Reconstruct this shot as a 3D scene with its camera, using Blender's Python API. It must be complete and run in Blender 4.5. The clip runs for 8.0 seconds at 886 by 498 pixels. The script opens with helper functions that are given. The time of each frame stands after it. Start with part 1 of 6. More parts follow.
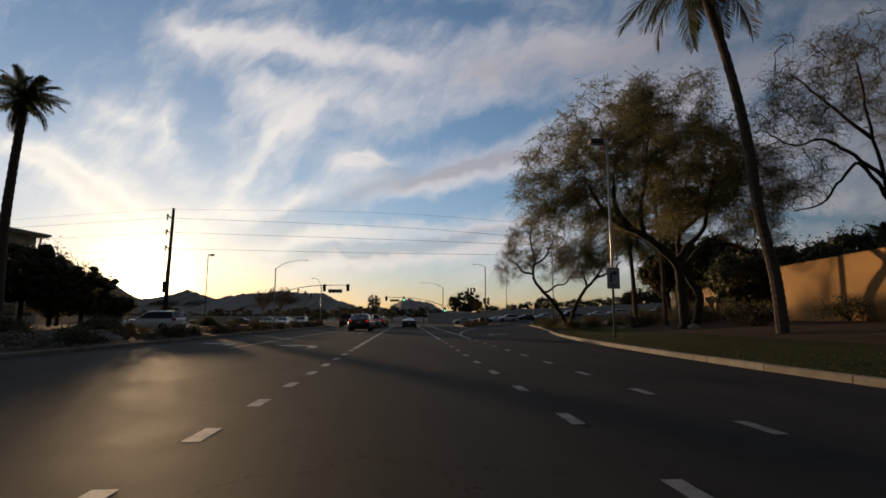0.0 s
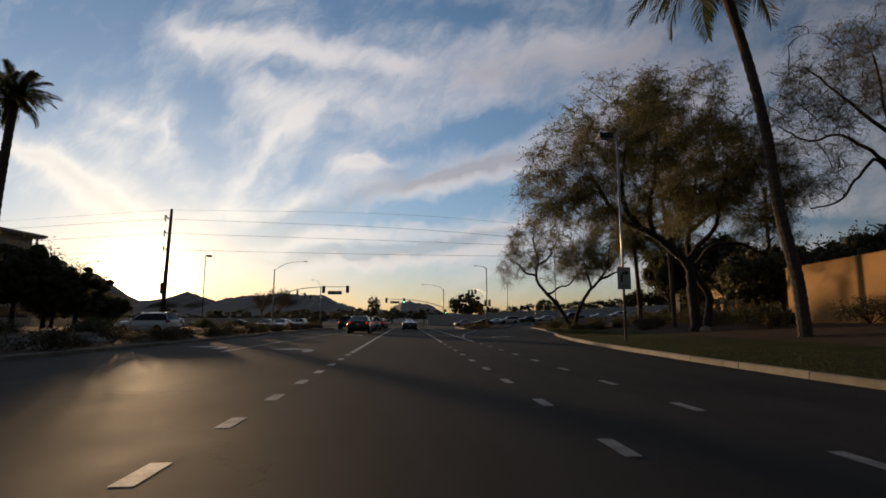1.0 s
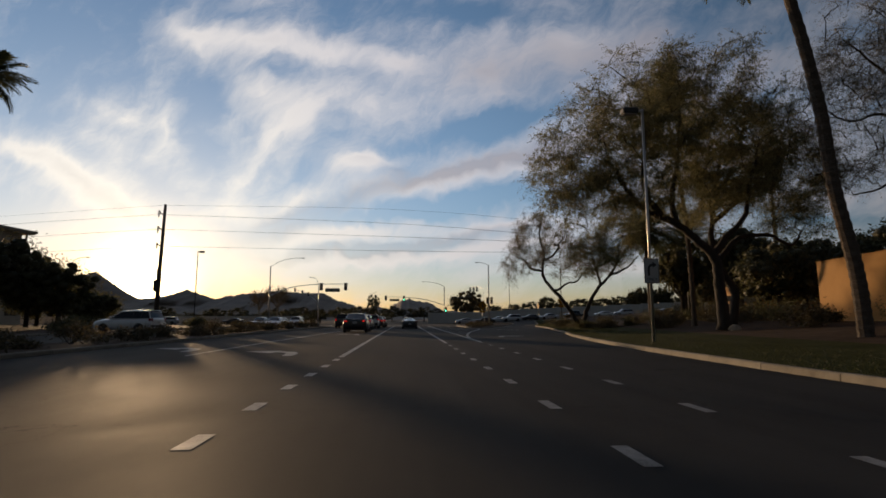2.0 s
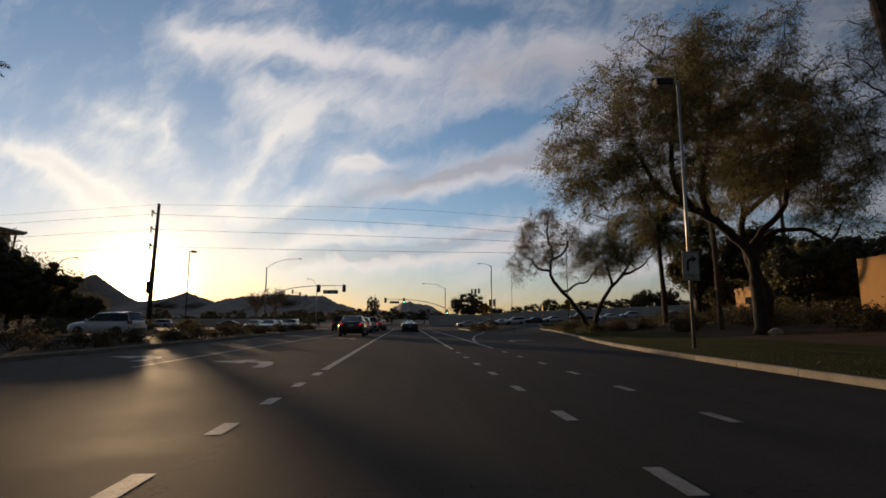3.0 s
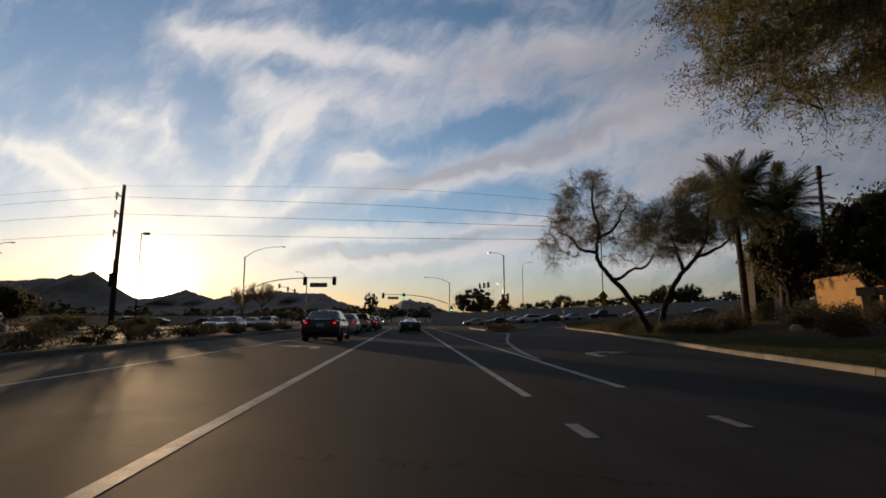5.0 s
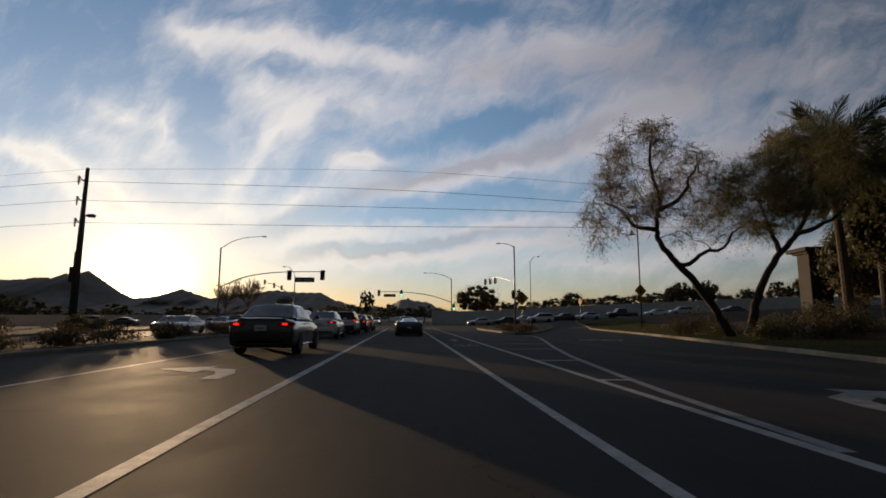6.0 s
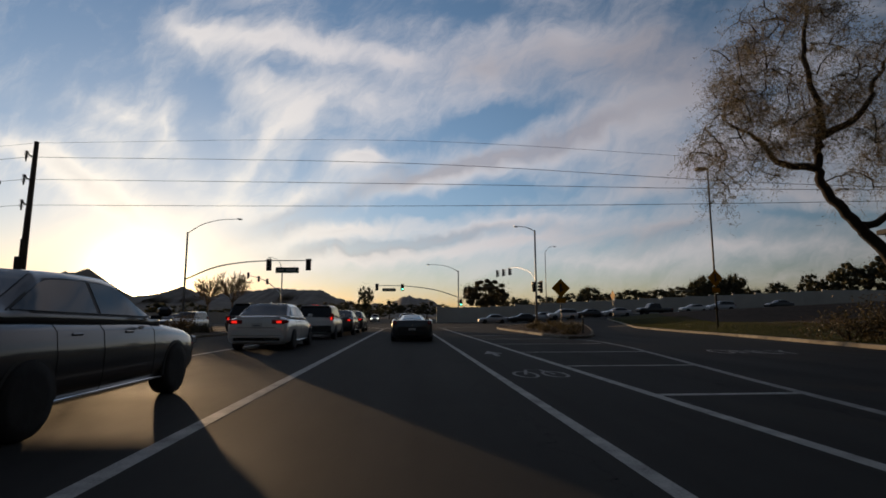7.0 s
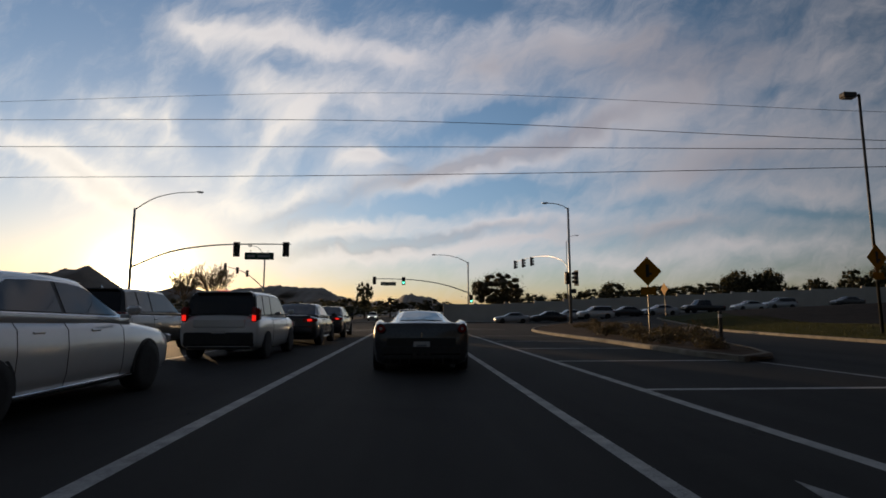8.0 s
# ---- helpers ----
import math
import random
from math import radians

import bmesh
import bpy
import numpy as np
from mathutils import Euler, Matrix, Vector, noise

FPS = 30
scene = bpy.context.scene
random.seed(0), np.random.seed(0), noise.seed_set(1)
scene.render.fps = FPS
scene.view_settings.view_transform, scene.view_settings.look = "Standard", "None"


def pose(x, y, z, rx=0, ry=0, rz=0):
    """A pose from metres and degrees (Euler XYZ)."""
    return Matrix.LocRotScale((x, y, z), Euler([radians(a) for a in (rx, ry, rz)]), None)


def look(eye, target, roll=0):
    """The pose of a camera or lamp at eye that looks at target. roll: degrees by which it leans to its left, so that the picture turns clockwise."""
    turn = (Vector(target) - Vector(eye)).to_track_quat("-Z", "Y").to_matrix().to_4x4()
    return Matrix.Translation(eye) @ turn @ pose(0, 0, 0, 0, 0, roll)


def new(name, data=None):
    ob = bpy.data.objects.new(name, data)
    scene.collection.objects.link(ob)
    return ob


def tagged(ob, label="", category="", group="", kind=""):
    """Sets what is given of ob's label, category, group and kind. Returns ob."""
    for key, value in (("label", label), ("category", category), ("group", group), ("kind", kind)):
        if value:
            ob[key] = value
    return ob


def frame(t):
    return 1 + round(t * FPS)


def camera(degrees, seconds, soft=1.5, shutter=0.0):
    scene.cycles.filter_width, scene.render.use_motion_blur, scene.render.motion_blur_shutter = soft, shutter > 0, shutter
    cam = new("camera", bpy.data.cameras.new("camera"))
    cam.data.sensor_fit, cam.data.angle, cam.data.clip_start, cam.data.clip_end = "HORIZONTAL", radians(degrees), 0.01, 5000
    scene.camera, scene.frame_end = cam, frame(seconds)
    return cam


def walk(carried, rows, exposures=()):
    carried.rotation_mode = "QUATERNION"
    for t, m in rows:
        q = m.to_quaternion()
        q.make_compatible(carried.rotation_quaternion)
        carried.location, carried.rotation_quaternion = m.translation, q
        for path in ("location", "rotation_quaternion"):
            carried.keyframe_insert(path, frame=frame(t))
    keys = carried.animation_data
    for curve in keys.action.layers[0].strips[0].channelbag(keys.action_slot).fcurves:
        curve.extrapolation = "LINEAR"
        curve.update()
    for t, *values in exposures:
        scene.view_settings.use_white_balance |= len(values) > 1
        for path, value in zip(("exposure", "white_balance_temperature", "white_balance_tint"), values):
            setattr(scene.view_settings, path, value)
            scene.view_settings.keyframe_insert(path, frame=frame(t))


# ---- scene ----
# ---- camera ----
cam = camera(80.0, 8.0, soft=1.7)
PATH = [
    (0, (0.526, 0.000, 1.15), (1.208, 9.889, 2.468), 0.00),
    (0.5, (0.507, 0.242, 1.15), (1.189, 10.122, 2.533), 0.01),
    (1, (0.487, 1.302, 1.15), (1.166, 11.186, 2.506), 0.02),
    (1.5, (0.495, 2.941, 1.15), (1.177, 12.832, 2.458), -0.00),
    (3, (0.479, 7.745, 1.15), (1.158, 17.627, 2.522), 0.02),
    (3.5, (0.478, 10.233, 1.15), (1.149, 20.115, 2.528), 0.01),
    (4, (0.488, 13.099, 1.15), (1.158, 22.985, 2.500), -0.11),
    (4.5, (0.573, 17.409, 1.15), (1.229, 27.297, 2.486), 0.03),
    (6, (0.617, 33.453, 1.15), (1.324, 43.340, 2.474), 0.07),
    (6.5, (0.631, 39.689, 1.15), (1.326, 49.581, 2.447), -0.18),
    (7, (0.660, 46.538, 1.15), (1.343, 56.433, 2.422), -0.10),
    (7.5, (0.656, 53.734, 1.15), (1.328, 63.630, 2.422), -0.11),
    (7.7, (0.657, 56.584, 1.15), (1.346, 66.484, 2.381), -0.09),
    (8, (0.662, 60.694, 1.15), (1.307, 70.596, 2.389), 0.08),
]
walk(cam, [(t, look(eye, target, roll)) for t, eye, target, roll in PATH])

# ---- world, sun, sky ----
SUN_AZ, SUN_EL = 25.8, 3.0          # degrees to the left of the road's heading, and above the horizon


def node(tree, kind, **settings):
    n = tree.nodes.new(kind)
    for key, value in settings.items():
        if key == "op":
            n.operation = value
        elif key == "blend":
            n.blend_type = value
        elif key == "mapping":
            n.vector_type = value
        elif key == "gradient":
            n.gradient_type = value
        elif key == "data":
            n.data_type = value
        elif key == "sky":
            n.sky_type = value
    return n


def wire(tree, value, socket):
    if isinstance(value, bpy.types.NodeSocket):
        tree.links.new(value, socket)
    else:
        socket.default_value = value


def calc(tree, op, a, b=0.0, c=0.0, clamp=False):
    n = node(tree, "ShaderNodeMath", op=op)
    n.use_clamp = clamp
    for value, socket in zip((a, b, c), n.inputs):
        wire(tree, value, socket)
    return n.outputs[0]


def blend(tree, fac, a, b, kind="MIX"):
    n = tree.nodes.new("ShaderNodeMix")
    n.data_type, n.blend_type = "RGBA", kind
    wire(tree, fac, n.inputs[0])
    wire(tree, a, n.inputs[6])
    wire(tree, b, n.inputs[7])
    return n.outputs[2]


def noise_tex(tree, vector, scale, detail=4.0, rough=0.55, distort=0.0):
    n = tree.nodes.new("ShaderNodeTexNoise")
    wire(tree, vector, n.inputs["Vector"])
    n.inputs["Scale"].default_value, n.inputs["Detail"].default_value = scale, detail
    n.inputs["Roughness"].default_value, n.inputs["Distortion"].default_value = rough, distort
    return n


def move_vec(tree, vector, kind, loc=(0, 0, 0), rot=(0, 0, 0), scale=(1, 1, 1)):
    n = node(tree, "ShaderNodeMapping", mapping=kind)
    wire(tree, vector, n.inputs[0])
    n.inputs["Location"].default_value = loc
    n.inputs["Rotation"].default_value = [radians(a) for a in rot]
    n.inputs["Scale"].default_value = scale
    return n.outputs[0]


world = bpy.data.worlds.new("evening_sky")
scene.world = world
world.use_nodes = True
wt = world.node_tree
wt.nodes.clear()
direction = wt.nodes.new("ShaderNodeTexCoord").outputs["Generated"]

sky_node = node(wt, "ShaderNodeTexSky", sky="NISHITA")
sky_node.sun_disc = False
sky_node.sun_elevation, sky_node.sun_rotation = radians(SUN_EL), radians(-SUN_AZ)
sky_node.altitude, sky_node.air_density, sky_node.dust_density, sky_node.ozone_density = 400, 1.0, 0.3, 1.6

# The cloud sheet is laid out on a plane in front of the road's heading, tilted up a little.
turned = move_vec(wt, direction, "POINT", rot=(0, 0, 3.93))
tilted = move_vec(wt, turned, "POINT", rot=(-7.6, 0, 0))
split = wt.nodes.new("ShaderNodeSeparateXYZ")
wt.links.new(tilted, split.inputs[0])
depth = calc(wt, "MAXIMUM", calc(wt, "ABSOLUTE", split.outputs[1]), 0.12)
flat = wt.nodes.new("ShaderNodeCombineXYZ")
wt.links.new(calc(wt, "DIVIDE", split.outputs[0], depth), flat.inputs[0])
wt.links.new(calc(wt, "DIVIDE", split.outputs[2], depth), flat.inputs[1])
wt.links.new(calc(wt, "LESS_THAN", split.outputs[1], 0.0), flat.inputs[2])
sheet = flat.outputs[0]

# Wind-torn edges: the sheet is pushed about by two scales of noise.
def shifted(vector, scale, amount, detail=3.0):
    n = noise_tex(wt, vector, scale, detail, 0.6)
    d = wt.nodes.new("ShaderNodeVectorMath")
    d.operation = "MULTIPLY_ADD"
    wt.links.new(n.outputs["Color"], d.inputs[0])
    d.inputs[1].default_value = (amount, amount, 0)
    add = wt.nodes.new("ShaderNodeVectorMath")
    add.operation = "ADD"
    wt.links.new(vector, add.inputs[0])
    add.inputs[1].default_value = (-amount / 2, -amount / 2, 0)
    wt.links.new(add.outputs[0], d.inputs[2])
    return d.outputs[0]


torn = shifted(shifted(shifted(sheet, 3.2, 0.10), 9.0, 0.05), 26.0, 0.022)


def puff(x, y, length, width, turn, weight):
    """One soft drift of cloud: its middle, half length and half width in thousandths, its turn and its weight."""
    at = move_vec(wt, torn, "TEXTURE", ((x - 784) / 934, (441 - y) / 934, 0), (0, 0, turn), (length / 934, width / 934, 1))
    g = node(wt, "ShaderNodeTexGradient", gradient="QUADRATIC_SPHERE")
    wt.links.new(at, g.inputs[0])
    return calc(wt, "MULTIPLY", g.outputs["Fac"], weight)


# The high bright bank, the mottled veil under it and the fan to the west.
CLOUDS = [
    puff(340, 60, 130, 46, -20, 1.5), puff(450, 82, 210, 50, -8, 1.7), puff(590, 92, 190, 50, -10, 1.6), puff(690, 118, 100, 44, -24, 1.3),
    puff(470, 165, 170, 70, -22, 0.9), puff(540, 200, 170, 80, 30, 1.0), puff(505, 235, 150, 40, 48, 0.9), puff(430, 312, 100, 32, 52, 0.8), puff(660, 190, 200, 90, -5, 0.7),
    puff(215, 205, 150, 66, -14, 1.1), puff(300, 222, 110, 46, -72, 0.9), puff(180, 250, 120, 30, -20, 0.5), puff(390, 380, 140, 60, 30, 0.7),
]
# The bright wedge above the sun, and the lit crest of the grey bank.
CLOUDS += [
    puff(45, 262, 140, 30, -20, 2.0), puff(135, 312, 160, 48, -36, 2.9), puff(215, 372, 150, 62, -42, 2.6), puff(300, 420, 200, 70, -20, 1.2),
    puff(640, 290, 84, 32, 5, 2.6), puff(430, 375, 90, 40, -12, 1.2), puff(530, 352, 170, 40, 26, 1.0), puff(760, 318, 330, 44, 11, 1.5), puff(900, 272, 330, 46, 14, 1.2), puff(1080, 232, 260, 70, 15, 1.3),
]
# The veil across the top right and the low streaks over the road.
CLOUDS += [
    puff(850, 130, 280, 110, 5, 1.1), puff(1010, 95, 330, 80, -3, 1.0), puff(1120, 95, 220, 46, 4, 0.8), puff(960, 50, 260, 50, -2, 0.5), puff(870, 140, 60, 50, 70, 0.8), puff(1000, 70, 50, 40, 60, 0.6),
    puff(1350, 220, 560, 220, 8, 0.4), puff(1180, 170, 360, 120, 14, 1.0), puff(1330, 265, 420, 110, 9, 1.2), puff(1480, 120, 300, 100, 10, 0.7), puff(1130, 335, 300, 50, 20, 0.9),
    puff(600, 412, 300, 34, 9, 2.2), puff(640, 455, 330, 30, 6, 2.0), puff(880, 402, 330, 30, 6, 1.8), puff(900, 440, 380, 32, 4, 1.5),
    puff(1180, 405, 420, 40, 3, 1.2), puff(1300, 450, 450, 40, 3, 1.1), puff(1080, 475, 420, 36, 1, 0.9), puff(1430, 340, 360, 46, 6, 0.9), puff(-200, 300, 400, 120, 20, 0.8),
]
CLEAR = [
    puff(110, 70, 380, 180, 10, 1.2), puff(362, 165, 80, 60, -60, 1.3), puff(365, 255, 80, 60, -75, 1.3), puff(60, 210, 120, 50, -10, 0.6), puff(290, 325, 110, 36, -38, 0.9), puff(480, 140, 60, 24, -10, 0.5),
    puff(870, 218, 260, 38, 12, 1.6), puff(790, 362, 300, 34, 8, 2.4), puff(820, 20, 330, 50, -3, 0.9), puff(1240, 40, 180, 80, 20, 0.6), puff(540, 310, 60, 40, 40, 0.6),
    puff(1370, 160, 240, 60, 20, 0.7), puff(1100, 370, 330, 30, 8, 0.7), puff(40, 390, 190, 80, -30, 1.5), puff(1390, 385, 330, 30, 2, 0.8),
]
GREY = [
    puff(540, 385, 250, 40, 18, 2.2), puff(800, 298, 330, 36, 14, 1.4), puff(1010, 240, 280, 40, 14, 0.9), puff(760, 425, 420, 26, 5, 1.1), puff(700, 300, 70, 30, 5, 0.9), puff(640, 436, 300, 18, 7, 1.8),
    puff(1200, 110, 560, 200, 4, 1.5), puff(1300, 300, 560, 160, 8, 1.1), puff(1200, 420, 520, 60, 3, 1.1), puff(860, 130, 280, 120, 5, 0.55),
]
greyness = 0.0
for drift in GREY:
    greyness = calc(wt, "ADD", greyness, drift)
amount = 0.0
for drift in CLOUDS:
    amount = calc(wt, "ADD", amount, drift)
for gap in CLEAR:
    amount = calc(wt, "SUBTRACT", amount, gap)
streaks = move_vec(wt, torn, "TEXTURE", rot=(0, 0, 16), scale=(1.7, 0.5, 1))
fine = noise_tex(wt, streaks, 5.5, 9.0, 0.62, 0.4).outputs["Fac"]
wisps = noise_tex(wt, move_vec(wt, torn, "TEXTURE", rot=(0, 0, 35), scale=(1.3, 0.6, 1)), 16.0, 8.0, 0.65, 0.3).outputs["Fac"]
fibres = noise_tex(wt, move_vec(wt, torn, "TEXTURE", rot=(0, 0, 62), scale=(1.6, 0.45, 1)), 11.0, 8.0, 0.6, 0.6).outputs["Fac"]
grain = calc(wt, "ADD", calc(wt, "MULTIPLY", calc(wt, "SUBTRACT", fine, 0.5), 1.9), calc(wt, "MULTIPLY", calc(wt, "SUBTRACT", wisps, 0.5), 1.5))
grain = calc(wt, "ADD", grain, calc(wt, "MULTIPLY", calc(wt, "SUBTRACT", fibres, 0.5), 0.9))
thick = calc(wt, "ADD", calc(wt, "ADD", amount, grain), -0.02)
cover = wt.nodes.new("ShaderNodeMapRange")
cover.interpolation_type = "SMOOTHSTEP"
wire(wt, thick, cover.inputs["Value"])
cover.inputs["From Min"].default_value, cover.inputs["From Max"].default_value = -0.7, 1.6
cover.inputs["To Max"].default_value = 0.9

# Nearness to the sun, for the bright aureole and the lit cloud edges.
sun_way = Vector((-math.sin(radians(SUN_AZ)) * math.cos(radians(SUN_EL)), math.cos(radians(SUN_AZ)) * math.cos(radians(SUN_EL)), math.sin(radians(SUN_EL))))
dot = wt.nodes.new("ShaderNodeVectorMath")
dot.operation = "DOT_PRODUCT"
wt.links.new(direction, dot.inputs[0])
dot.inputs[1].default_value = sun_way
near_sun = calc(wt, "MAXIMUM", dot.outputs["Value"], 0.0)
halo_wide = calc(wt, "POWER", near_sun, 11.0)
halo_mid = calc(wt, "POWER", near_sun, 220.0)
halo_broad = calc(wt, "POWER", near_sun, 26.0)
halo_core = calc(wt, "POWER", near_sun, 800.0)

lit = blend(wt, halo_wide, (5.9, 5.6, 5.9, 1), (9.8, 9.2, 8.2, 1))
shade = blend(wt, halo_wide, (3.5, 3.35, 3.75, 1), (5.4, 5.1, 4.9, 1))
deep = wt.nodes.new("ShaderNodeMapRange")
wire(wt, calc(wt, "ADD", calc(wt, "MULTIPLY", thick, 0.25), calc(wt, "MULTIPLY", greyness, 1.5)), deep.inputs["Value"])
deep.inputs["From Min"].default_value, deep.inputs["From Max"].default_value = 0.35, 1.7
cloud_colour = blend(wt, deep.outputs[0], lit, shade)
level = wt.nodes.new("ShaderNodeSeparateXYZ")
wt.links.new(direction, level.inputs[0])
low = calc(wt, "POWER", calc(wt, "SUBTRACT", 1.0, calc(wt, "ABSOLUTE", level.outputs[2]), clamp=True), 11.0)
cloud_colour = blend(wt, calc(wt, "MULTIPLY", low, 0.75), cloud_colour, (6.4, 5.6, 4.7, 1))
haze = calc(wt, "POWER", calc(wt, "SUBTRACT", 1.0, calc(wt, "ABSOLUTE", level.outputs[2]), clamp=True), 6.0)
tint = blend(wt, haze, (1.55, 1.72, 2.06, 1), (0.95, 1.0, 1.85, 1))
blue = blend(wt, 1.0, sky_node.outputs[0], tint, "MULTIPLY")
air = blend(wt, cover.outputs[0], blue, cloud_colour)
glow = blend(wt, 1.0, air, blend(wt, halo_mid, (0, 0, 0, 1), (4.6, 3.0, 0.8, 1)), "ADD")
glow = blend(wt, 1.0, glow, blend(wt, halo_broad, (0, 0, 0, 1), (1.3, 1.0, 0.5, 1)), "ADD")
glow = blend(wt, 1.0, glow, blend(wt, halo_core, (0, 0, 0, 1), (60, 48, 27, 1)), "ADD")
# The evening sky dims away from the sun.
dim = wt.nodes.new("ShaderNodeMapRange")
dim.interpolation_type = "SMOOTHSTEP"
wire(wt, dot.outputs["Value"], dim.inputs["Value"])
dim.inputs["From Min"].default_value, dim.inputs["From Max"].default_value = -0.12, 0.9
dim.inputs["To Min"].default_value, dim.inputs["To Max"].default_value = 0.22, 1.02
glow = blend(wt, 1.0, glow, dim.outputs[0], "MULTIPLY")
back = wt.nodes.new("ShaderNodeBackground")
wt.links.new(glow, back.inputs[0])
back.inputs[1].default_value = 0.108
wt.links.new(back.outputs[0], wt.nodes.new("ShaderNodeOutputWorld").inputs[0])

sun = new("sun", bpy.data.lights.new("sun", "SUN"))
sun.data.energy, sun.data.angle, sun.data.color = 3.6, radians(0.6), (1.0, 0.66, 0.36)
sun.matrix_world = look(sun_way * 100, (0, 0, 0))
scene.view_settings.exposure = 0.0

# ---- materials ----
def surface(name, low, high, rough=0.7, scale=6.0, fine=60.0, bump=0.15, metal=0.0, spec=0.5, per_object=0.0, coat=0.0, stretch=(1, 1, 1)):
    """A procedural surface: two scales of colour variation between low and high, and fine relief."""
    m = bpy.data.materials.new(name)
    m.use_nodes = True
    t = m.node_tree
    b = t.nodes["Principled BSDF"]
    place = move_vec(t, t.nodes.new("ShaderNodeTexCoord").outputs["Object"], "POINT", scale=stretch)
    a = noise_tex(t, place, scale, 5.0, 0.6).outputs["Fac"]
    g = noise_tex(t, place, fine, 4.0, 0.6).outputs["Fac"]
    f = calc(t, "ADD", calc(t, "MULTIPLY", calc(t, "SUBTRACT", a, 0.5), 1.6), calc(t, "MULTIPLY", calc(t, "SUBTRACT", g, 0.5), 1.0))
    f = calc(t, "ADD", f, 0.5, clamp=True)
    if per_object:
        r = t.nodes.new("ShaderNodeObjectInfo").outputs["Random"]
        f = calc(t, "ADD", f, calc(t, "MULTIPLY", calc(t, "SUBTRACT", r, 0.5), per_object), clamp=True)
    t.links.new(blend(t, f, (*low, 1), (*high, 1)), b.inputs["Base Color"])
    t.links.new(calc(t, "ADD", calc(t, "MULTIPLY", g, 0.16), rough - 0.08, clamp=True), b.inputs["Roughness"])
    b.inputs["Metallic"].default_value = metal
    b.inputs["Specular IOR Level"].default_value = spec
    b.inputs["Coat Weight"].default_value = coat
    b.inputs["Coat Roughness"].default_value = 0.06
    if bump:
        n = t.nodes.new("ShaderNodeBump")
        n.inputs["Strength"].default_value, n.inputs["Distance"].default_value = bump, 0.02
        t.links.new(g, n.inputs["Height"])
        t.links.new(n.outputs[0], b.inputs["Normal"])
    return m


def leaf_surface(name, low, high, scale=1.2):
    m = bpy.data.materials.new(name)
    m.use_nodes = True
    t = m.node_tree
    b = t.nodes["Principled BSDF"]
    place = t.nodes.new("ShaderNodeTexCoord").outputs["Object"]
    a = noise_tex(t, place, scale, 3.0, 0.6).outputs["Fac"]
    island = t.nodes.new("ShaderNodeNewGeometry").outputs["Random Per Island"]
    f = calc(t, "ADD", calc(t, "MULTIPLY", calc(t, "SUBTRACT", a, 0.5), 1.4), island, clamp=True)
    colour = blend(t, f, (*low, 1), (*high, 1))
    t.links.new(colour, b.inputs["Base Color"])
    b.inputs["Roughness"].default_value = 0.6
    through_leaf = t.nodes.new("ShaderNodeBsdfTranslucent")
    t.links.new(colour, through_leaf.inputs[0])
    mix = t.nodes.new("ShaderNodeMixShader")
    mix.inputs[0].default_value = 0.52
    t.links.new(b.outputs[0], mix.inputs[1])
    t.links.new(through_leaf.outputs[0], mix.inputs[2])
    t.links.new(mix.outputs[0], t.nodes["Material Output"].inputs[0])
    return m


def glass_surface(name, tint, rough=0.03):
    m = bpy.data.materials.new(name)
    m.use_nodes = True
    b = m.node_tree.nodes["Principled BSDF"]
    b.inputs["Base Color"].default_value = (*tint, 1)
    b.inputs["Roughness"].default_value = rough
    b.inputs["Specular IOR Level"].default_value = 0.6
    return m


def lamp_surface(name, colour, strength):
    m = bpy.data.materials.new(name)
    m.use_nodes = True
    b = m.node_tree.nodes["Principled BSDF"]
    b.inputs["Base Color"].default_value = (*[min(1, c) for c in colour], 1)
    b.inputs["Emission Color"].default_value = (*colour, 1)
    b.inputs["Emission Strength"].default_value = strength
    b.inputs["Roughness"].default_value = 0.25
    return m


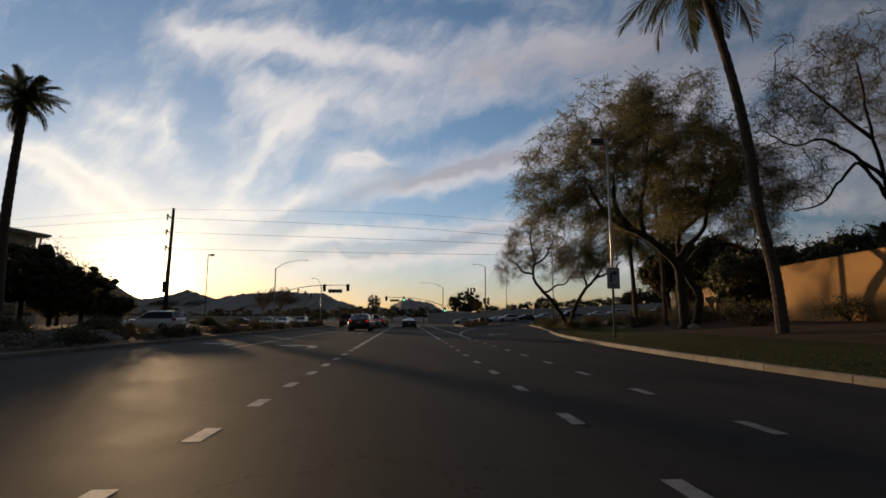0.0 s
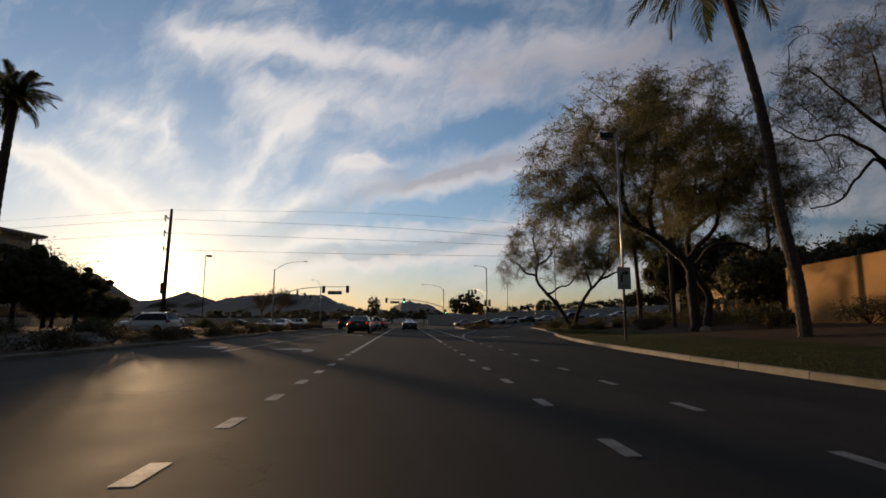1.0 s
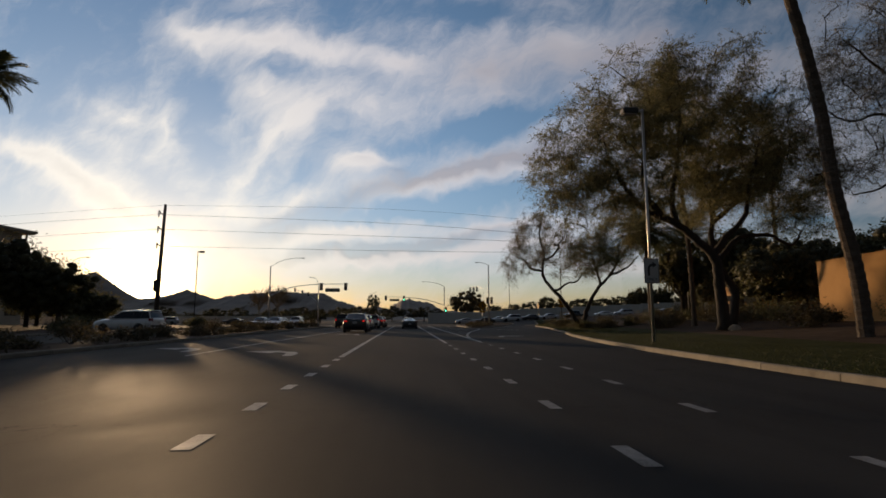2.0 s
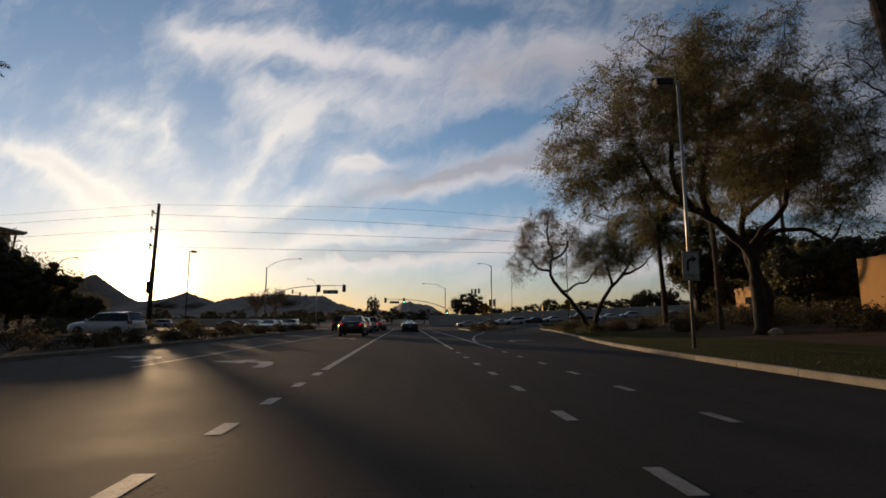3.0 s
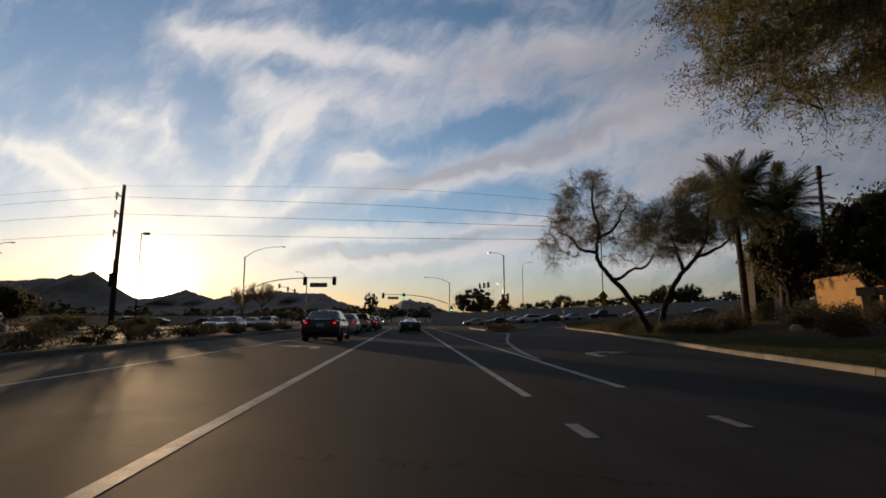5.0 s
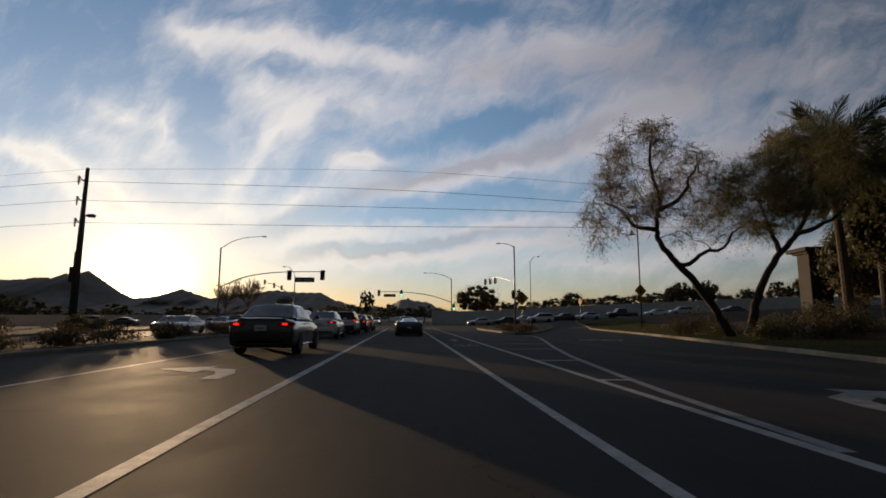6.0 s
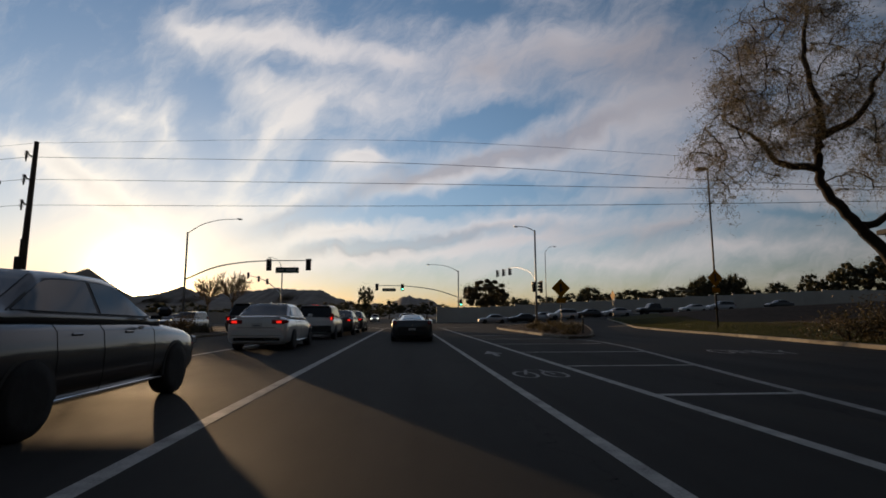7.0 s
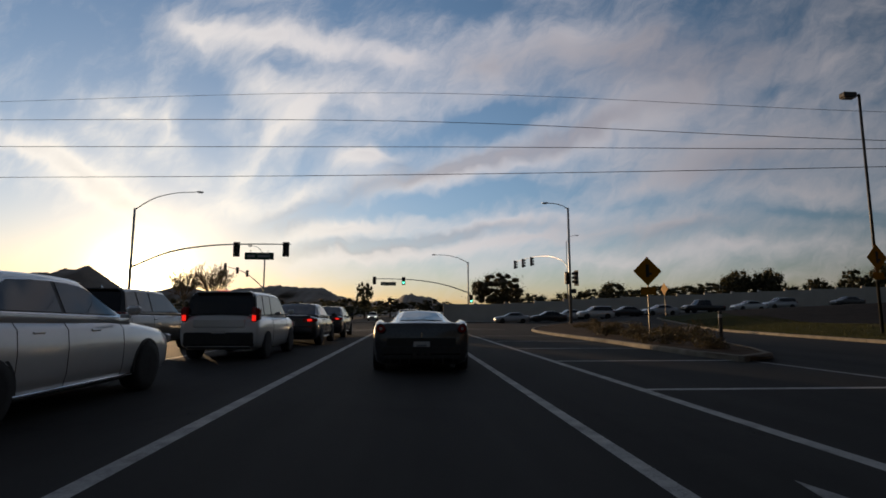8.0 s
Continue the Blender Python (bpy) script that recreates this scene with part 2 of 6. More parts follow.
def asphalt_surface():
    m = bpy.data.materials.new("asphalt")
    m.use_nodes = True
    t = m.node_tree
    b = t.nodes["Principled BSDF"]
    place = t.nodes.new("ShaderNodeTexCoord").outputs["Object"]
    lanes = move_vec(t, place, "POINT", scale=(1.0, 0.06, 1))
    worn = noise_tex(t, lanes, 0.9, 4.0, 0.6).outputs["Fac"]
    patches = noise_tex(t, place, 0.35, 6.0, 0.62, 0.6).outputs["Fac"]
    stones = noise_tex(t, place, 95.0, 3.0, 0.7).outputs["Fac"]
    f = calc(t, "ADD", calc(t, "MULTIPLY", calc(t, "SUBTRACT", worn, 0.25), 1.0), calc(t, "MULTIPLY", calc(t, "SUBTRACT", patches, 0.25), 1.0))
    f = calc(t, "ADD", f, calc(t, "MULTIPLY", calc(t, "SUBTRACT", stones, 0.5), 0.8), clamp=True)
    colour = blend(t, f, (0.026, 0.025, 0.024, 1), (0.068, 0.0655, 0.0615, 1))
    cell = t.nodes.new("ShaderNodeTexVoronoi")
    cell.feature = "DISTANCE_TO_EDGE"
    bent = noise_tex(t, place, 1.3, 5.0, 0.7)
    v = t.nodes.new("ShaderNodeVectorMath")
    v.operation = "MULTIPLY_ADD"
    t.links.new(bent.outputs["Color"], v.inputs[0])
    v.inputs[1].default_value = (1.6, 1.6, 0)
    t.links.new(place, v.inputs[2])
    t.links.new(v.outputs[0], cell.inputs["Vector"])
    cell.inputs["Scale"].default_value = 0.14
    crack = calc(t, "LESS_THAN", cell.outputs["Distance"], 0.0008)
    colour = blend(t, crack, colour, (0.01, 0.01, 0.011, 1))
    t.links.new(colour, b.inputs["Base Color"])
    t.links.new(calc(t, "ADD", calc(t, "MULTIPLY", patches, 0.3), 0.62), b.inputs["Roughness"])
    b.inputs["Specular IOR Level"].default_value = 0.09
    n = t.nodes.new("ShaderNodeBump")
    n.inputs["Strength"].default_value, n.inputs["Distance"].default_value = 0.5, 0.012
    t.links.new(stones, n.inputs["Height"])
    t.links.new(n.outputs[0], b.inputs["Normal"])
    # Open-textured stone: most of the surface is matt, the polished tops of the stones carry a little gloss.
    matt = t.nodes.new("ShaderNodeBsdfDiffuse")
    matt.inputs["Roughness"].default_value = 0.9
    t.links.new(colour, matt.inputs[0])
    t.links.new(n.outputs[0], matt.inputs["Normal"])
    mix = t.nodes.new("ShaderNodeMixShader")
    mix.inputs[0].default_value = 0.68
    t.links.new(matt.outputs[0], mix.inputs[1])
    t.links.new(b.outputs[0], mix.inputs[2])
    t.links.new(mix.outputs[0], t.nodes["Material Output"].inputs[0])
    return m


ASPHALT = asphalt_surface()
PAINT = surface("road_paint", (0.15, 0.15, 0.145), (0.60, 0.585, 0.55), 0.7, 3.0, 45.0, 0.3, spec=0.2)
WORNPAINT = surface("worn_road_paint", (0.08, 0.08, 0.078), (0.36, 0.355, 0.34), 0.7, 4.0, 40.0, 0.3)
KERB = surface("kerb_concrete", (0.13, 0.113, 0.088), (0.27, 0.24, 0.19), 0.85, 2.0, 50.0, 0.3, spec=0.15, per_object=0.5)
CONCRETE = surface("concrete", (0.27, 0.26, 0.24), (0.42, 0.41, 0.38), 0.85, 0.8, 40.0, 0.3)
DESERT = surface("desert_soil", (0.11, 0.085, 0.06), (0.24, 0.19, 0.14), 0.9, 0.25, 18.0, 0.5, spec=0.05)
LAWN = surface("lawn_soil", (0.022, 0.027, 0.008), (0.058, 0.06, 0.018), 0.9, 0.6, 30.0, 0.8, spec=0.05)
GRASS = leaf_surface("grass_blades", (0.024, 0.034, 0.009), (0.08, 0.08, 0.025), 0.4)
MULCH = surface("granite_gravel", (0.04, 0.028, 0.02), (0.11, 0.077, 0.055), 0.9, 1.2, 35.0, 0.9, spec=0.05)
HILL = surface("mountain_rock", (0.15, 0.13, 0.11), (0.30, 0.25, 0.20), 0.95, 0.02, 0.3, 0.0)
STUCCO = surface("ochre_stucco", (0.30, 0.155, 0.045), (0.41, 0.22, 0.07), 0.9, 0.7, 60.0, 0.35)
DARKSTUCCO = surface("brown_stucco", (0.014, 0.011, 0.009), (0.028, 0.022, 0.018), 0.85, 1.2, 50.0, 0.3)
CREAM = surface("cream_stucco", (0.36, 0.30, 0.23), (0.46, 0.39, 0.30), 0.9, 0.5, 40.0, 0.3)
BLOCKWALL = surface("painted_block", (0.46, 0.44, 0.39), (0.6, 0.57, 0.51), 0.9, 0.5, 25.0, 0.4, per_object=0.25)
ROOFTILE = surface("clay_tile", (0.25, 0.11, 0.07), (0.38, 0.18, 0.11), 0.85, 2.0, 30.0, 0.5)
TWIG = surface("bare_twigs", (0.16, 0.12, 0.07), (0.32, 0.24, 0.14), 0.9, 5.0, 40.0, 0.0)
BARK = surface("dark_bark", (0.02, 0.016, 0.012), (0.06, 0.046, 0.034), 0.95, 5.0, 40.0, 0.9, stretch=(1, 1, 0.3))
PALMBARK = surface("palm_bark", (0.05, 0.038, 0.026), (0.14, 0.1, 0.07), 0.95, 4.0, 30.0, 0.9, stretch=(1, 1, 2.5))
MESQUITE = leaf_surface("mesquite_leaves", (0.072, 0.076, 0.034), (0.25, 0.225, 0.115))
DRYLEAF = leaf_surface("sparse_dry_leaves", (0.075, 0.066, 0.042), (0.21, 0.175, 0.11))
DARKLEAF = leaf_surface("dark_leaves", (0.045, 0.048, 0.022), (0.13, 0.12, 0.058))
PALMLEAF = leaf_surface("palm_leaves", (0.03, 0.042, 0.018), (0.10, 0.1, 0.045))
SCRUB = leaf_surface("scrub_leaves", (0.05, 0.045, 0.022), (0.15, 0.125, 0.06))
SHRUB = leaf_surface("shrub_leaves", (0.03, 0.03, 0.015), (0.1, 0.075, 0.04))
GALV = surface("galvanised_steel", (0.38, 0.38, 0.38), (0.52, 0.52, 0.5), 0.42, 2.0, 60.0, 0.05, metal=0.75)
DARKSTEEL = surface("bronze_steel", (0.03, 0.027, 0.024), (0.06, 0.055, 0.048), 0.5, 3.0, 50.0, 0.05, metal=0.3)
WOODPOLE = surface("tarred_wood", (0.05, 0.038, 0.028), (0.13, 0.1, 0.075), 0.9, 2.0, 40.0, 0.6, stretch=(1, 1, 0.15))
SIGNALBLACK = surface("signal_black", (0.012, 0.012, 0.012), (0.028, 0.028, 0.028), 0.5, 5.0, 60.0, 0.05)
SIGNWHITE = surface("sign_white", (0.36, 0.36, 0.35), (0.46, 0.46, 0.44), 0.5, 3.0, 40.0, 0.0)
SIGNYELLOW = surface("sign_yellow", (0.34, 0.15, 0.004), (0.44, 0.20, 0.006), 0.6, 3.0, 40.0, 0.0, spec=0.1)
SIGNBLACK = surface("sign_black", (0.012, 0.012, 0.012), (0.03, 0.03, 0.03), 0.6, 6.0, 50.0, 0.0)
SIGNGREEN = surface("sign_green", (0.02, 0.06, 0.035), (0.03, 0.085, 0.05), 0.5, 4.0, 50.0, 0.0)
CABLE = surface("cable_black", (0.015, 0.015, 0.015), (0.03, 0.03, 0.03), 0.6, 5.0, 50.0, 0.0)
CERAMIC = surface("insulator_grey", (0.15, 0.15, 0.15), (0.25, 0.25, 0.25), 0.3, 5.0, 50.0, 0.0)
GLASS = glass_surface("car_glass", (0.012, 0.014, 0.016))
WINDOW = glass_surface("window_glass", (0.02, 0.022, 0.026))
TYRE = surface("tyre_rubber", (0.012, 0.012, 0.012), (0.03, 0.03, 0.03), 0.85, 8.0, 60.0, 0.2)
RIM = surface("alloy_rim", (0.35, 0.35, 0.36), (0.5, 0.5, 0.5), 0.3, 8.0, 60.0, 0.0, metal=0.9)
TRIM = surface("black_trim", (0.012, 0.012, 0.012), (0.03, 0.03, 0.03), 0.55, 8.0, 60.0, 0.05)
PLATE = surface("plate_white", (0.5, 0.5, 0.5), (0.62, 0.62, 0.61), 0.5, 8.0, 60.0, 0.0)
CHROME = surface("chrome", (0.6, 0.6, 0.6), (0.7, 0.7, 0.7), 0.15, 8.0, 60.0, 0.0, metal=1.0)
BARGREY = surface("plate_bar", (0.16, 0.17, 0.19), (0.22, 0.23, 0.25), 0.5, 8.0, 60.0, 0.0)
BRAKE = lamp_surface("brake_light_lit", (0.95, 0.02, 0.012), 1.0)
TAIL = lamp_surface("tail_light", (0.16, 0.006, 0.006), 0.02)
HEADLIGHT = lamp_surface("headlight_lit", (1.0, 0.93, 0.8), 3.0)
LENS = glass_surface("headlight_glass", (0.35, 0.35, 0.36))
GREENLIGHT = lamp_surface("green_signal_lit", (0.1, 1.0, 0.55), 6.0)
DARKLENS = glass_surface("signal_lens", (0.03, 0.02, 0.015), 0.2)


def car_paint(name, colour):
    return surface(name, tuple(c * 0.9 for c in colour), tuple(min(1, c * 1.08) for c in colour), 0.35, 1.5, 80.0, 0.0, metal=0.25, coat=1.0)


SILVER = car_paint("silver_paint", (0.52, 0.53, 0.55))
WHITE = car_paint("white_paint", (0.72, 0.72, 0.71))
BLACKP = car_paint("black_paint", (0.012, 0.013, 0.016))
GREYP = car_paint("grey_paint", (0.035, 0.037, 0.04))
GRAPHITE = surface("graphite_paint", (0.05, 0.052, 0.056), (0.07, 0.072, 0.076), 0.28, 1.5, 80.0, 0.0, metal=0.3, coat=1.0)

# ---- mesh helpers ----
def mesh_object(name, verts, faces, material, smooth=False):
    me = bpy.data.meshes.new(name)
    me.from_pydata([tuple(v) for v in verts], [], [tuple(f) for f in faces])
    me.materials.append(material)
    if smooth:
        me.polygons.foreach_set("use_smooth", [True] * len(me.polygons))
    me.update()
    return new(name, me)


def part(name, shape, material, parent, label="", smooth=False):
    """Links a shape (verts, faces) as one mesh under a thing or a part."""
    ob = mesh_object(name, *shape, material, smooth)
    ob.parent = parent
    return tagged(ob, label)


def alone(name, shape, material, label, category, group="", kind="", smooth=False):
    return tagged(mesh_object(name, *shape, material, smooth), label, category, group, kind)


def base(name, x, y, z, turn, label, category, group=""):
    e = new(name)
    e.empty_display_size = 0.2
    e.matrix_basis = pose(x, y, z, 0, 0, turn)
    return tagged(e, label, category, group)


def joined(*shapes):
    verts, faces = [], []
    for v, f in shapes:
        n = len(verts)
        verts += [tuple(p) for p in v]
        faces += [tuple(i + n for i in q) for q in f]
    return verts, faces


def moved(shape, m):
    return [m @ Vector(v) for v in shape[0]], shape[1]


def box(x, y, z, a, b, c, bevel=0.0):
    """A box about a middle with its full sizes, its edges taken off."""
    bm = bmesh.new()
    bmesh.ops.create_cube(bm, size=1, matrix=Matrix.Translation((x, y, z)) @ Matrix.Diagonal((a, b, c, 1)))
    if bevel:
        bmesh.ops.bevel(bm, geom=list(bm.edges), offset=bevel, segments=1, affect="EDGES")
    bm.verts.index_update()
    out = [v.co.copy() for v in bm.verts], [[v.index for v in f.verts] for f in bm.faces]
    bm.free()
    return out


def tube(points, radii, sides=8, cap=True):
    """A tapered tube along points."""
    pts = [Vector(p) for p in points]
    verts, faces = [], []
    up = Vector((0.31, 0.95, 0.05))
    for i, p in enumerate(pts):
        d = (pts[min(i + 1, len(pts) - 1)] - pts[max(i - 1, 0)]).normalized()
        a = up - d * up.dot(d)
        if a.length < 1e-3:
            a = Vector((1, 0, 0)) - d * d.x
        a.normalize()
        up = a
        b = d.cross(a)
        r = radii[i] if isinstance(radii, (list, tuple)) else radii
        r = float(r)
        verts += [p + r * (math.cos(k * math.tau / sides) * a + math.sin(k * math.tau / sides) * b) for k in range(sides)]
        if i:
            s = (i - 1) * sides
            faces += [(s + k, s + (k + 1) % sides, s + sides + (k + 1) % sides, s + sides + k) for k in range(sides)]
    if cap:
        faces += [tuple(range(sides))[::-1], tuple(range(len(verts) - sides, len(verts)))]
    return verts, faces


def slab(outline, z0, z1):
    """A flat solid over an outline of (x, y)."""
    n = len(outline)
    verts = [(x, y, z0) for x, y in outline] + [(x, y, z1) for x, y in outline]
    faces = [tuple(range(n))[::-1], tuple(range(n, 2 * n))]
    faces += [(i, (i + 1) % n, n + (i + 1) % n, n + i) for i in range(n)]
    return verts, faces


def loft(rings, closed=True, ends=True):
    n = len(rings[0])
    verts = [p for ring in rings for p in ring]
    faces = []
    for i in range(len(rings) - 1):
        for k in range(n if closed else n - 1):
            j = (k + 1) % n
            faces.append((i * n + k, i * n + j, (i + 1) * n + j, (i + 1) * n + k))
    if ends:
        faces += [tuple(range(n))[::-1], tuple(range(len(verts) - n, len(verts)))]
    return verts, faces


def glide(points, steps):
    """A smooth line through points."""
    p = [Vector(q) for q in points]
    p = [2 * p[0] - p[1]] + p + [2 * p[-1] - p[-2]]
    out = []
    for i in range(1, len(p) - 2):
        for s in range(steps):
            t = s / steps
            a, b, c, d = p[i - 1], p[i], p[i + 1], p[i + 2]
            out.append(0.5 * (2 * b + (c - a) * t + (2 * a - 5 * b + 4 * c - d) * t * t + (3 * b - a - 3 * c + d) * t ** 3))
    return out + [p[-2]]


def step(a, b, v):
    t = min(1.0, max(0.0, (v - a) / (b - a)))
    return t * t * (3 - 2 * t)


# ---- ground, road, kerbs ----
def rise(x, y):
    """The lie of the land: level along the road, climbing to the right past the crossing."""
    return step(100, 122, y) * 0.045 * max(0.0, min(x, 90) - 10) * step(8, 30, x)


KERB_LINE = [(8.7, -60), (8.6, -10), (8.55, 12), (8.7, 16), (9.1, 22), (9.65, 27.5), (10.6, 34), (11.9, 41), (13.6, 48),
             (15.4, 57), (17.2, 65), (19.2, 75), (20.9, 86), (22.6, 95), (24.0, 100), (25.4, 104), (26.7, 110), (27.4, 115), (28.4, 118.5), (33, 121.5), (52, 124.5), (90, 128), (160, 130)]


def kerb_x(y):
    for (x0, y0), (x1, y1) in zip(KERB_LINE, KERB_LINE[1:]):
        if y <= y1:
            return x0 + (x1 - x0) * (y - y0) / (y1 - y0)
    return KERB_LINE[-1][0]


def grid(xs, ys, height):
    verts = [(x, y, height(x, y)) for y in ys for x in xs]
    n = len(xs)
    faces = [(j * n + i, j * n + i + 1, (j + 1) * n + i + 1, (j + 1) * n + i) for j in range(len(ys) - 1) for i in range(n - 1)]
    return verts, faces


xs = [-4200, -2000, -900, -400] + list(range(-200, 201, 10)) + [400, 900, 2000, 4200]
ys = [-4200, -1500, -500, -200, -100] + list(range(-60, 301, 10)) + [400, 700, 1300, 2300, 4800]
alone("ground", grid(xs, ys, lambda x, y: rise(x, y) - 0.08), DESERT, "bare brown desert soil reaching to the hills", "ground", kind="structure")
alone("road", grid(list(range(-60, 13, 6)) + list(range(14, 161, 4)), list(range(-60, 98, 8)) + list(range(98, 143, 3)), lambda x, y: rise(x, y)), ASPHALT,
      "worn dark grey asphalt road with faint cracks", "road", kind="structure")
alone("road_far", slab([(-13, 142.5), (13, 142.5), (13, 420), (-13, 420)], -0.05, 0.0), ASPHALT, "dark asphalt road running on past the crossing", "road", kind="structure")


def verge_height(x, y, edge):
    out = x - edge
    return rise(x, y) + 0.15 + 0.9 * step(3, 16, out) * step(100, 80, y) + 0.35 * step(0, 8, out) * step(70, 100, y)


offs = [0.14, 0.5, 1.2, 2.2, 3.5, 5, 7, 9.5, 12, 15, 19, 25, 35, 50, 75, 110]
vy = [-60, -30, -10] + [v * 3.0 for v in range(0, 32)] + [95 + v * 1.5 for v in range(0, 22)]
verge_rows = [[(kerb_x(y) + o, y, verge_height(kerb_x(y) + o, y, kerb_x(y))) for o in offs] for y in vy]
grass_edge = 6
alone("lawn_verge", loft([r[:grass_edge + 1] for r in verge_rows], closed=False, ends=False), LAWN, "mown grass verge, half dry, behind the kerb", "lawn", kind="structure")
alone("gravel_verge", loft([r[grass_edge:] for r in verge_rows], closed=False, ends=False), MULCH, "brown granite gravel bed under the trees", "gravel bed", kind="structure")


def kerb_run(name, line, label, closed=False, height=0.15, width=0.16):
    """A kerb of separate cast stones, each with a rounded top edge, along a line."""
    root = tagged(new(name), label, "kerb", kind="structure")
    pts = [Vector((x, y, 0)) for x, y in line]
    if closed:
        pts.append(pts[0])
    dense, left = [pts[0]], 0.0
    length = 2.4
    for a, b in zip(pts, pts[1:]):
        d = (b - a).length
        s = length - left
        while s < d:
            dense.append(a.lerp(b, s / d))
            s += length
        left = d - (s - length)
    dense.append(pts[-1])
    rng = random.Random(name)
    for a, b in zip(dense, dense[1:]):
        d = (b - a)
        if d.length < 0.3:
            continue
        u = d.normalized()
        n = Vector((u.y, -u.x, 0))
        rings = []
        for q in (a + u * 0.012, b - u * 0.012):
            z = rise(q.x, q.y)
            prof = [(-0.01, -0.05), (0.0, height - 0.035), (0.03, height), (width, height + 0.003), (width, -0.05)]
            rings.append([q + n * o + Vector((0, 0, z + h)) for o, h in prof])
        part("kerb_stone", loft(rings), KERB, root)
        root.children[-1].location.z = rng.uniform(-0.006, 0.006)
    return root


kerb_run("kerb_right", KERB_LINE[1:19], "pale concrete kerb along the grass verge")

ISLAND = [(8.75, 75.4), (8.8, 73.9), (9.3, 73.3), (10.1, 73.8), (11.6, 77.0), (12.9, 80.8), (15.4, 88), (18.6, 98), (21.6, 108), (22.2, 114), (21.0, 118), (18.5, 119), (15.5, 115), (12, 107), (9.6, 99), (8.9, 92), (8.95, 84)]
island_ring = glide([(x, y, 0) for x, y in ISLAND + ISLAND[:1]], 3)[:-1]
kerb_run("kerb_island", [(p.x, p.y) for p in reversed(island_ring)], "concrete kerb round the turning island", closed=True)
cx, cy = 14.5, 97
inner = [(p.x + (cx - p.x) * 0.012, p.y + (cy - p.y) * 0.012) for p in island_ring]
alone("traffic_island", ([(x, y, rise(x, y) + 0.13) for x, y in inner] + [(cx, cy, 0.2)], [(i, (i + 1) % len(inner), len(inner)) for i in range(len(inner))]), MULCH,
      "gravel-filled turning island between the lanes", "traffic island", kind="structure")

MEDIAN = [(-11.2, -60), (-11.2, 70), (-10.6, 84), (-10.9, 87), (-11.6, 88), (-12.4, 87), (-14.6, 70), (-14.6, -60)]
kerb_run("kerb_median", [(x, y) for x, y in reversed(MEDIAN)], "concrete kerb of the central reservation")
alone("median", slab([(x + (0.1 if x < -12 else -0.1), y) for x, y in MEDIAN], -0.05, 0.14), MULCH, "gravel central reservation between the carriageways", "median", kind="structure")
LEFT_LINE = [(-25.5, 108), (-25.3, 100), (-25, 60), (-25, -60)]
kerb_run("kerb_left", LEFT_LINE, "concrete kerb along the far carriageway")
alone("verge_left", slab([(-25.15, -60), (-25.15, 60), (-25.4, 100), (-25.6, 108), (-150, 112), (-150, -60)], -0.05, 0.15), MULCH,
      "gravel verge with shrubs along the far carriageway", "gravel bed", kind="structure")


alone("pavement_far", grid(list(range(8, 153, 6)), [139.2, 141, 143, 145.6], lambda x, y: rise(x, y) + 0.14 + 0.0 * y), CONCRETE, "grey concrete pavement below the block wall", "pavement", kind="structure")
kerb_run("kerb_far", [(150, 139.1), (90, 139.1), (40, 139.1), (8, 139.1)][::-1], "concrete kerb on the far side of the crossing road")


# ---- painted markings ----
def paint(name, outline, label, lift=0.003, material=PAINT):
    verts = [(x, y, rise(x, y) + lift) for x, y in outline]
    return alone(name, (verts, [tuple(range(len(verts)))]), material, label, "road marking", kind="structure")


def stripe(line, width, label, name="lane_line", material=PAINT):
    pts = [Vector((x, y, 0)) for x, y in line]
    left, right = [], []
    for i, p in enumerate(pts):
        d = (pts[min(i + 1, len(pts) - 1)] - pts[max(0, i - 1)]).normalized()
        n = Vector((d.y, -d.x, 0)) * width / 2
        left.append(p - n)
        right.append(p + n)
    verts = [(q.x, q.y, rise(q.x, q.y) + 0.003) for pair in zip(left, right) for q in pair]
    faces = [(2 * i, 2 * i + 1, 2 * i + 3, 2 * i + 2) for i in range(len(pts) - 1)]
    return alone(name, (verts, faces), material, label, "road marking", kind="structure")


stripe([(-1.5, 21.0), (-1.55, 40), (-1.55, 62), (-1.5, 98)], 0.18, "solid white lane line, scuffed", "lane_line_left")
for k in range(12):
    y = 20.0 - 2.05 * k
    paint("lane_dash", [(-1.59, y - 0.32), (-1.41, y - 0.32), (-1.41, y + 0.32), (-1.59, y + 0.32)], "short white lane dash, worn")
stripe([(2.45, 30.5), (2.45, 60), (2.45, 98)], 0.15, "solid white cycle lane line", "cycle_line_inner")
stripe([(4.33, 31.5), (4.3, 60), (4.3, 76), (4.2, 98)], 0.17, "solid white cycle lane edge line", "cycle_line_outer")
for k in range(12):
    for x, y in ((2.44, 28.0 - 2.72 * k), (4.3, 28.4 - 2.85 * k)):
        paint("lane_dash", [(x - 0.08, y - 0.35), (x + 0.08, y - 0.35), (x + 0.08, y + 0.35), (x - 0.08, y + 0.35)], "short white cycle lane dash, faded", 0.006, WORNPAINT)
stripe([(-6.5, 22), (-6.5, 32), (-6.1, 50), (-5.6, 70), (-5.4, 98)], 0.15, "white line between the turning lanes", "lane_line_turn")
edge = [(4.5, 38), (4.75, 41.5), (5.1, 44.5), (5.85, 50), (6.95, 56), (8.1, 61.5), (9.0, 66), (9.5, 70), (9.3, 76)]
stripe(edge, 0.18, "white edge line of the hatched area, faded", "hatch_edge", WORNPAINT)


def edge_x(y):
    for (x0, y0), (x1, y1) in zip(edge, edge[1:]):
        if y <= y1:
            return x0 + (x1 - x0) * (y - y0) / (y1 - y0)
    return edge[-1][0]


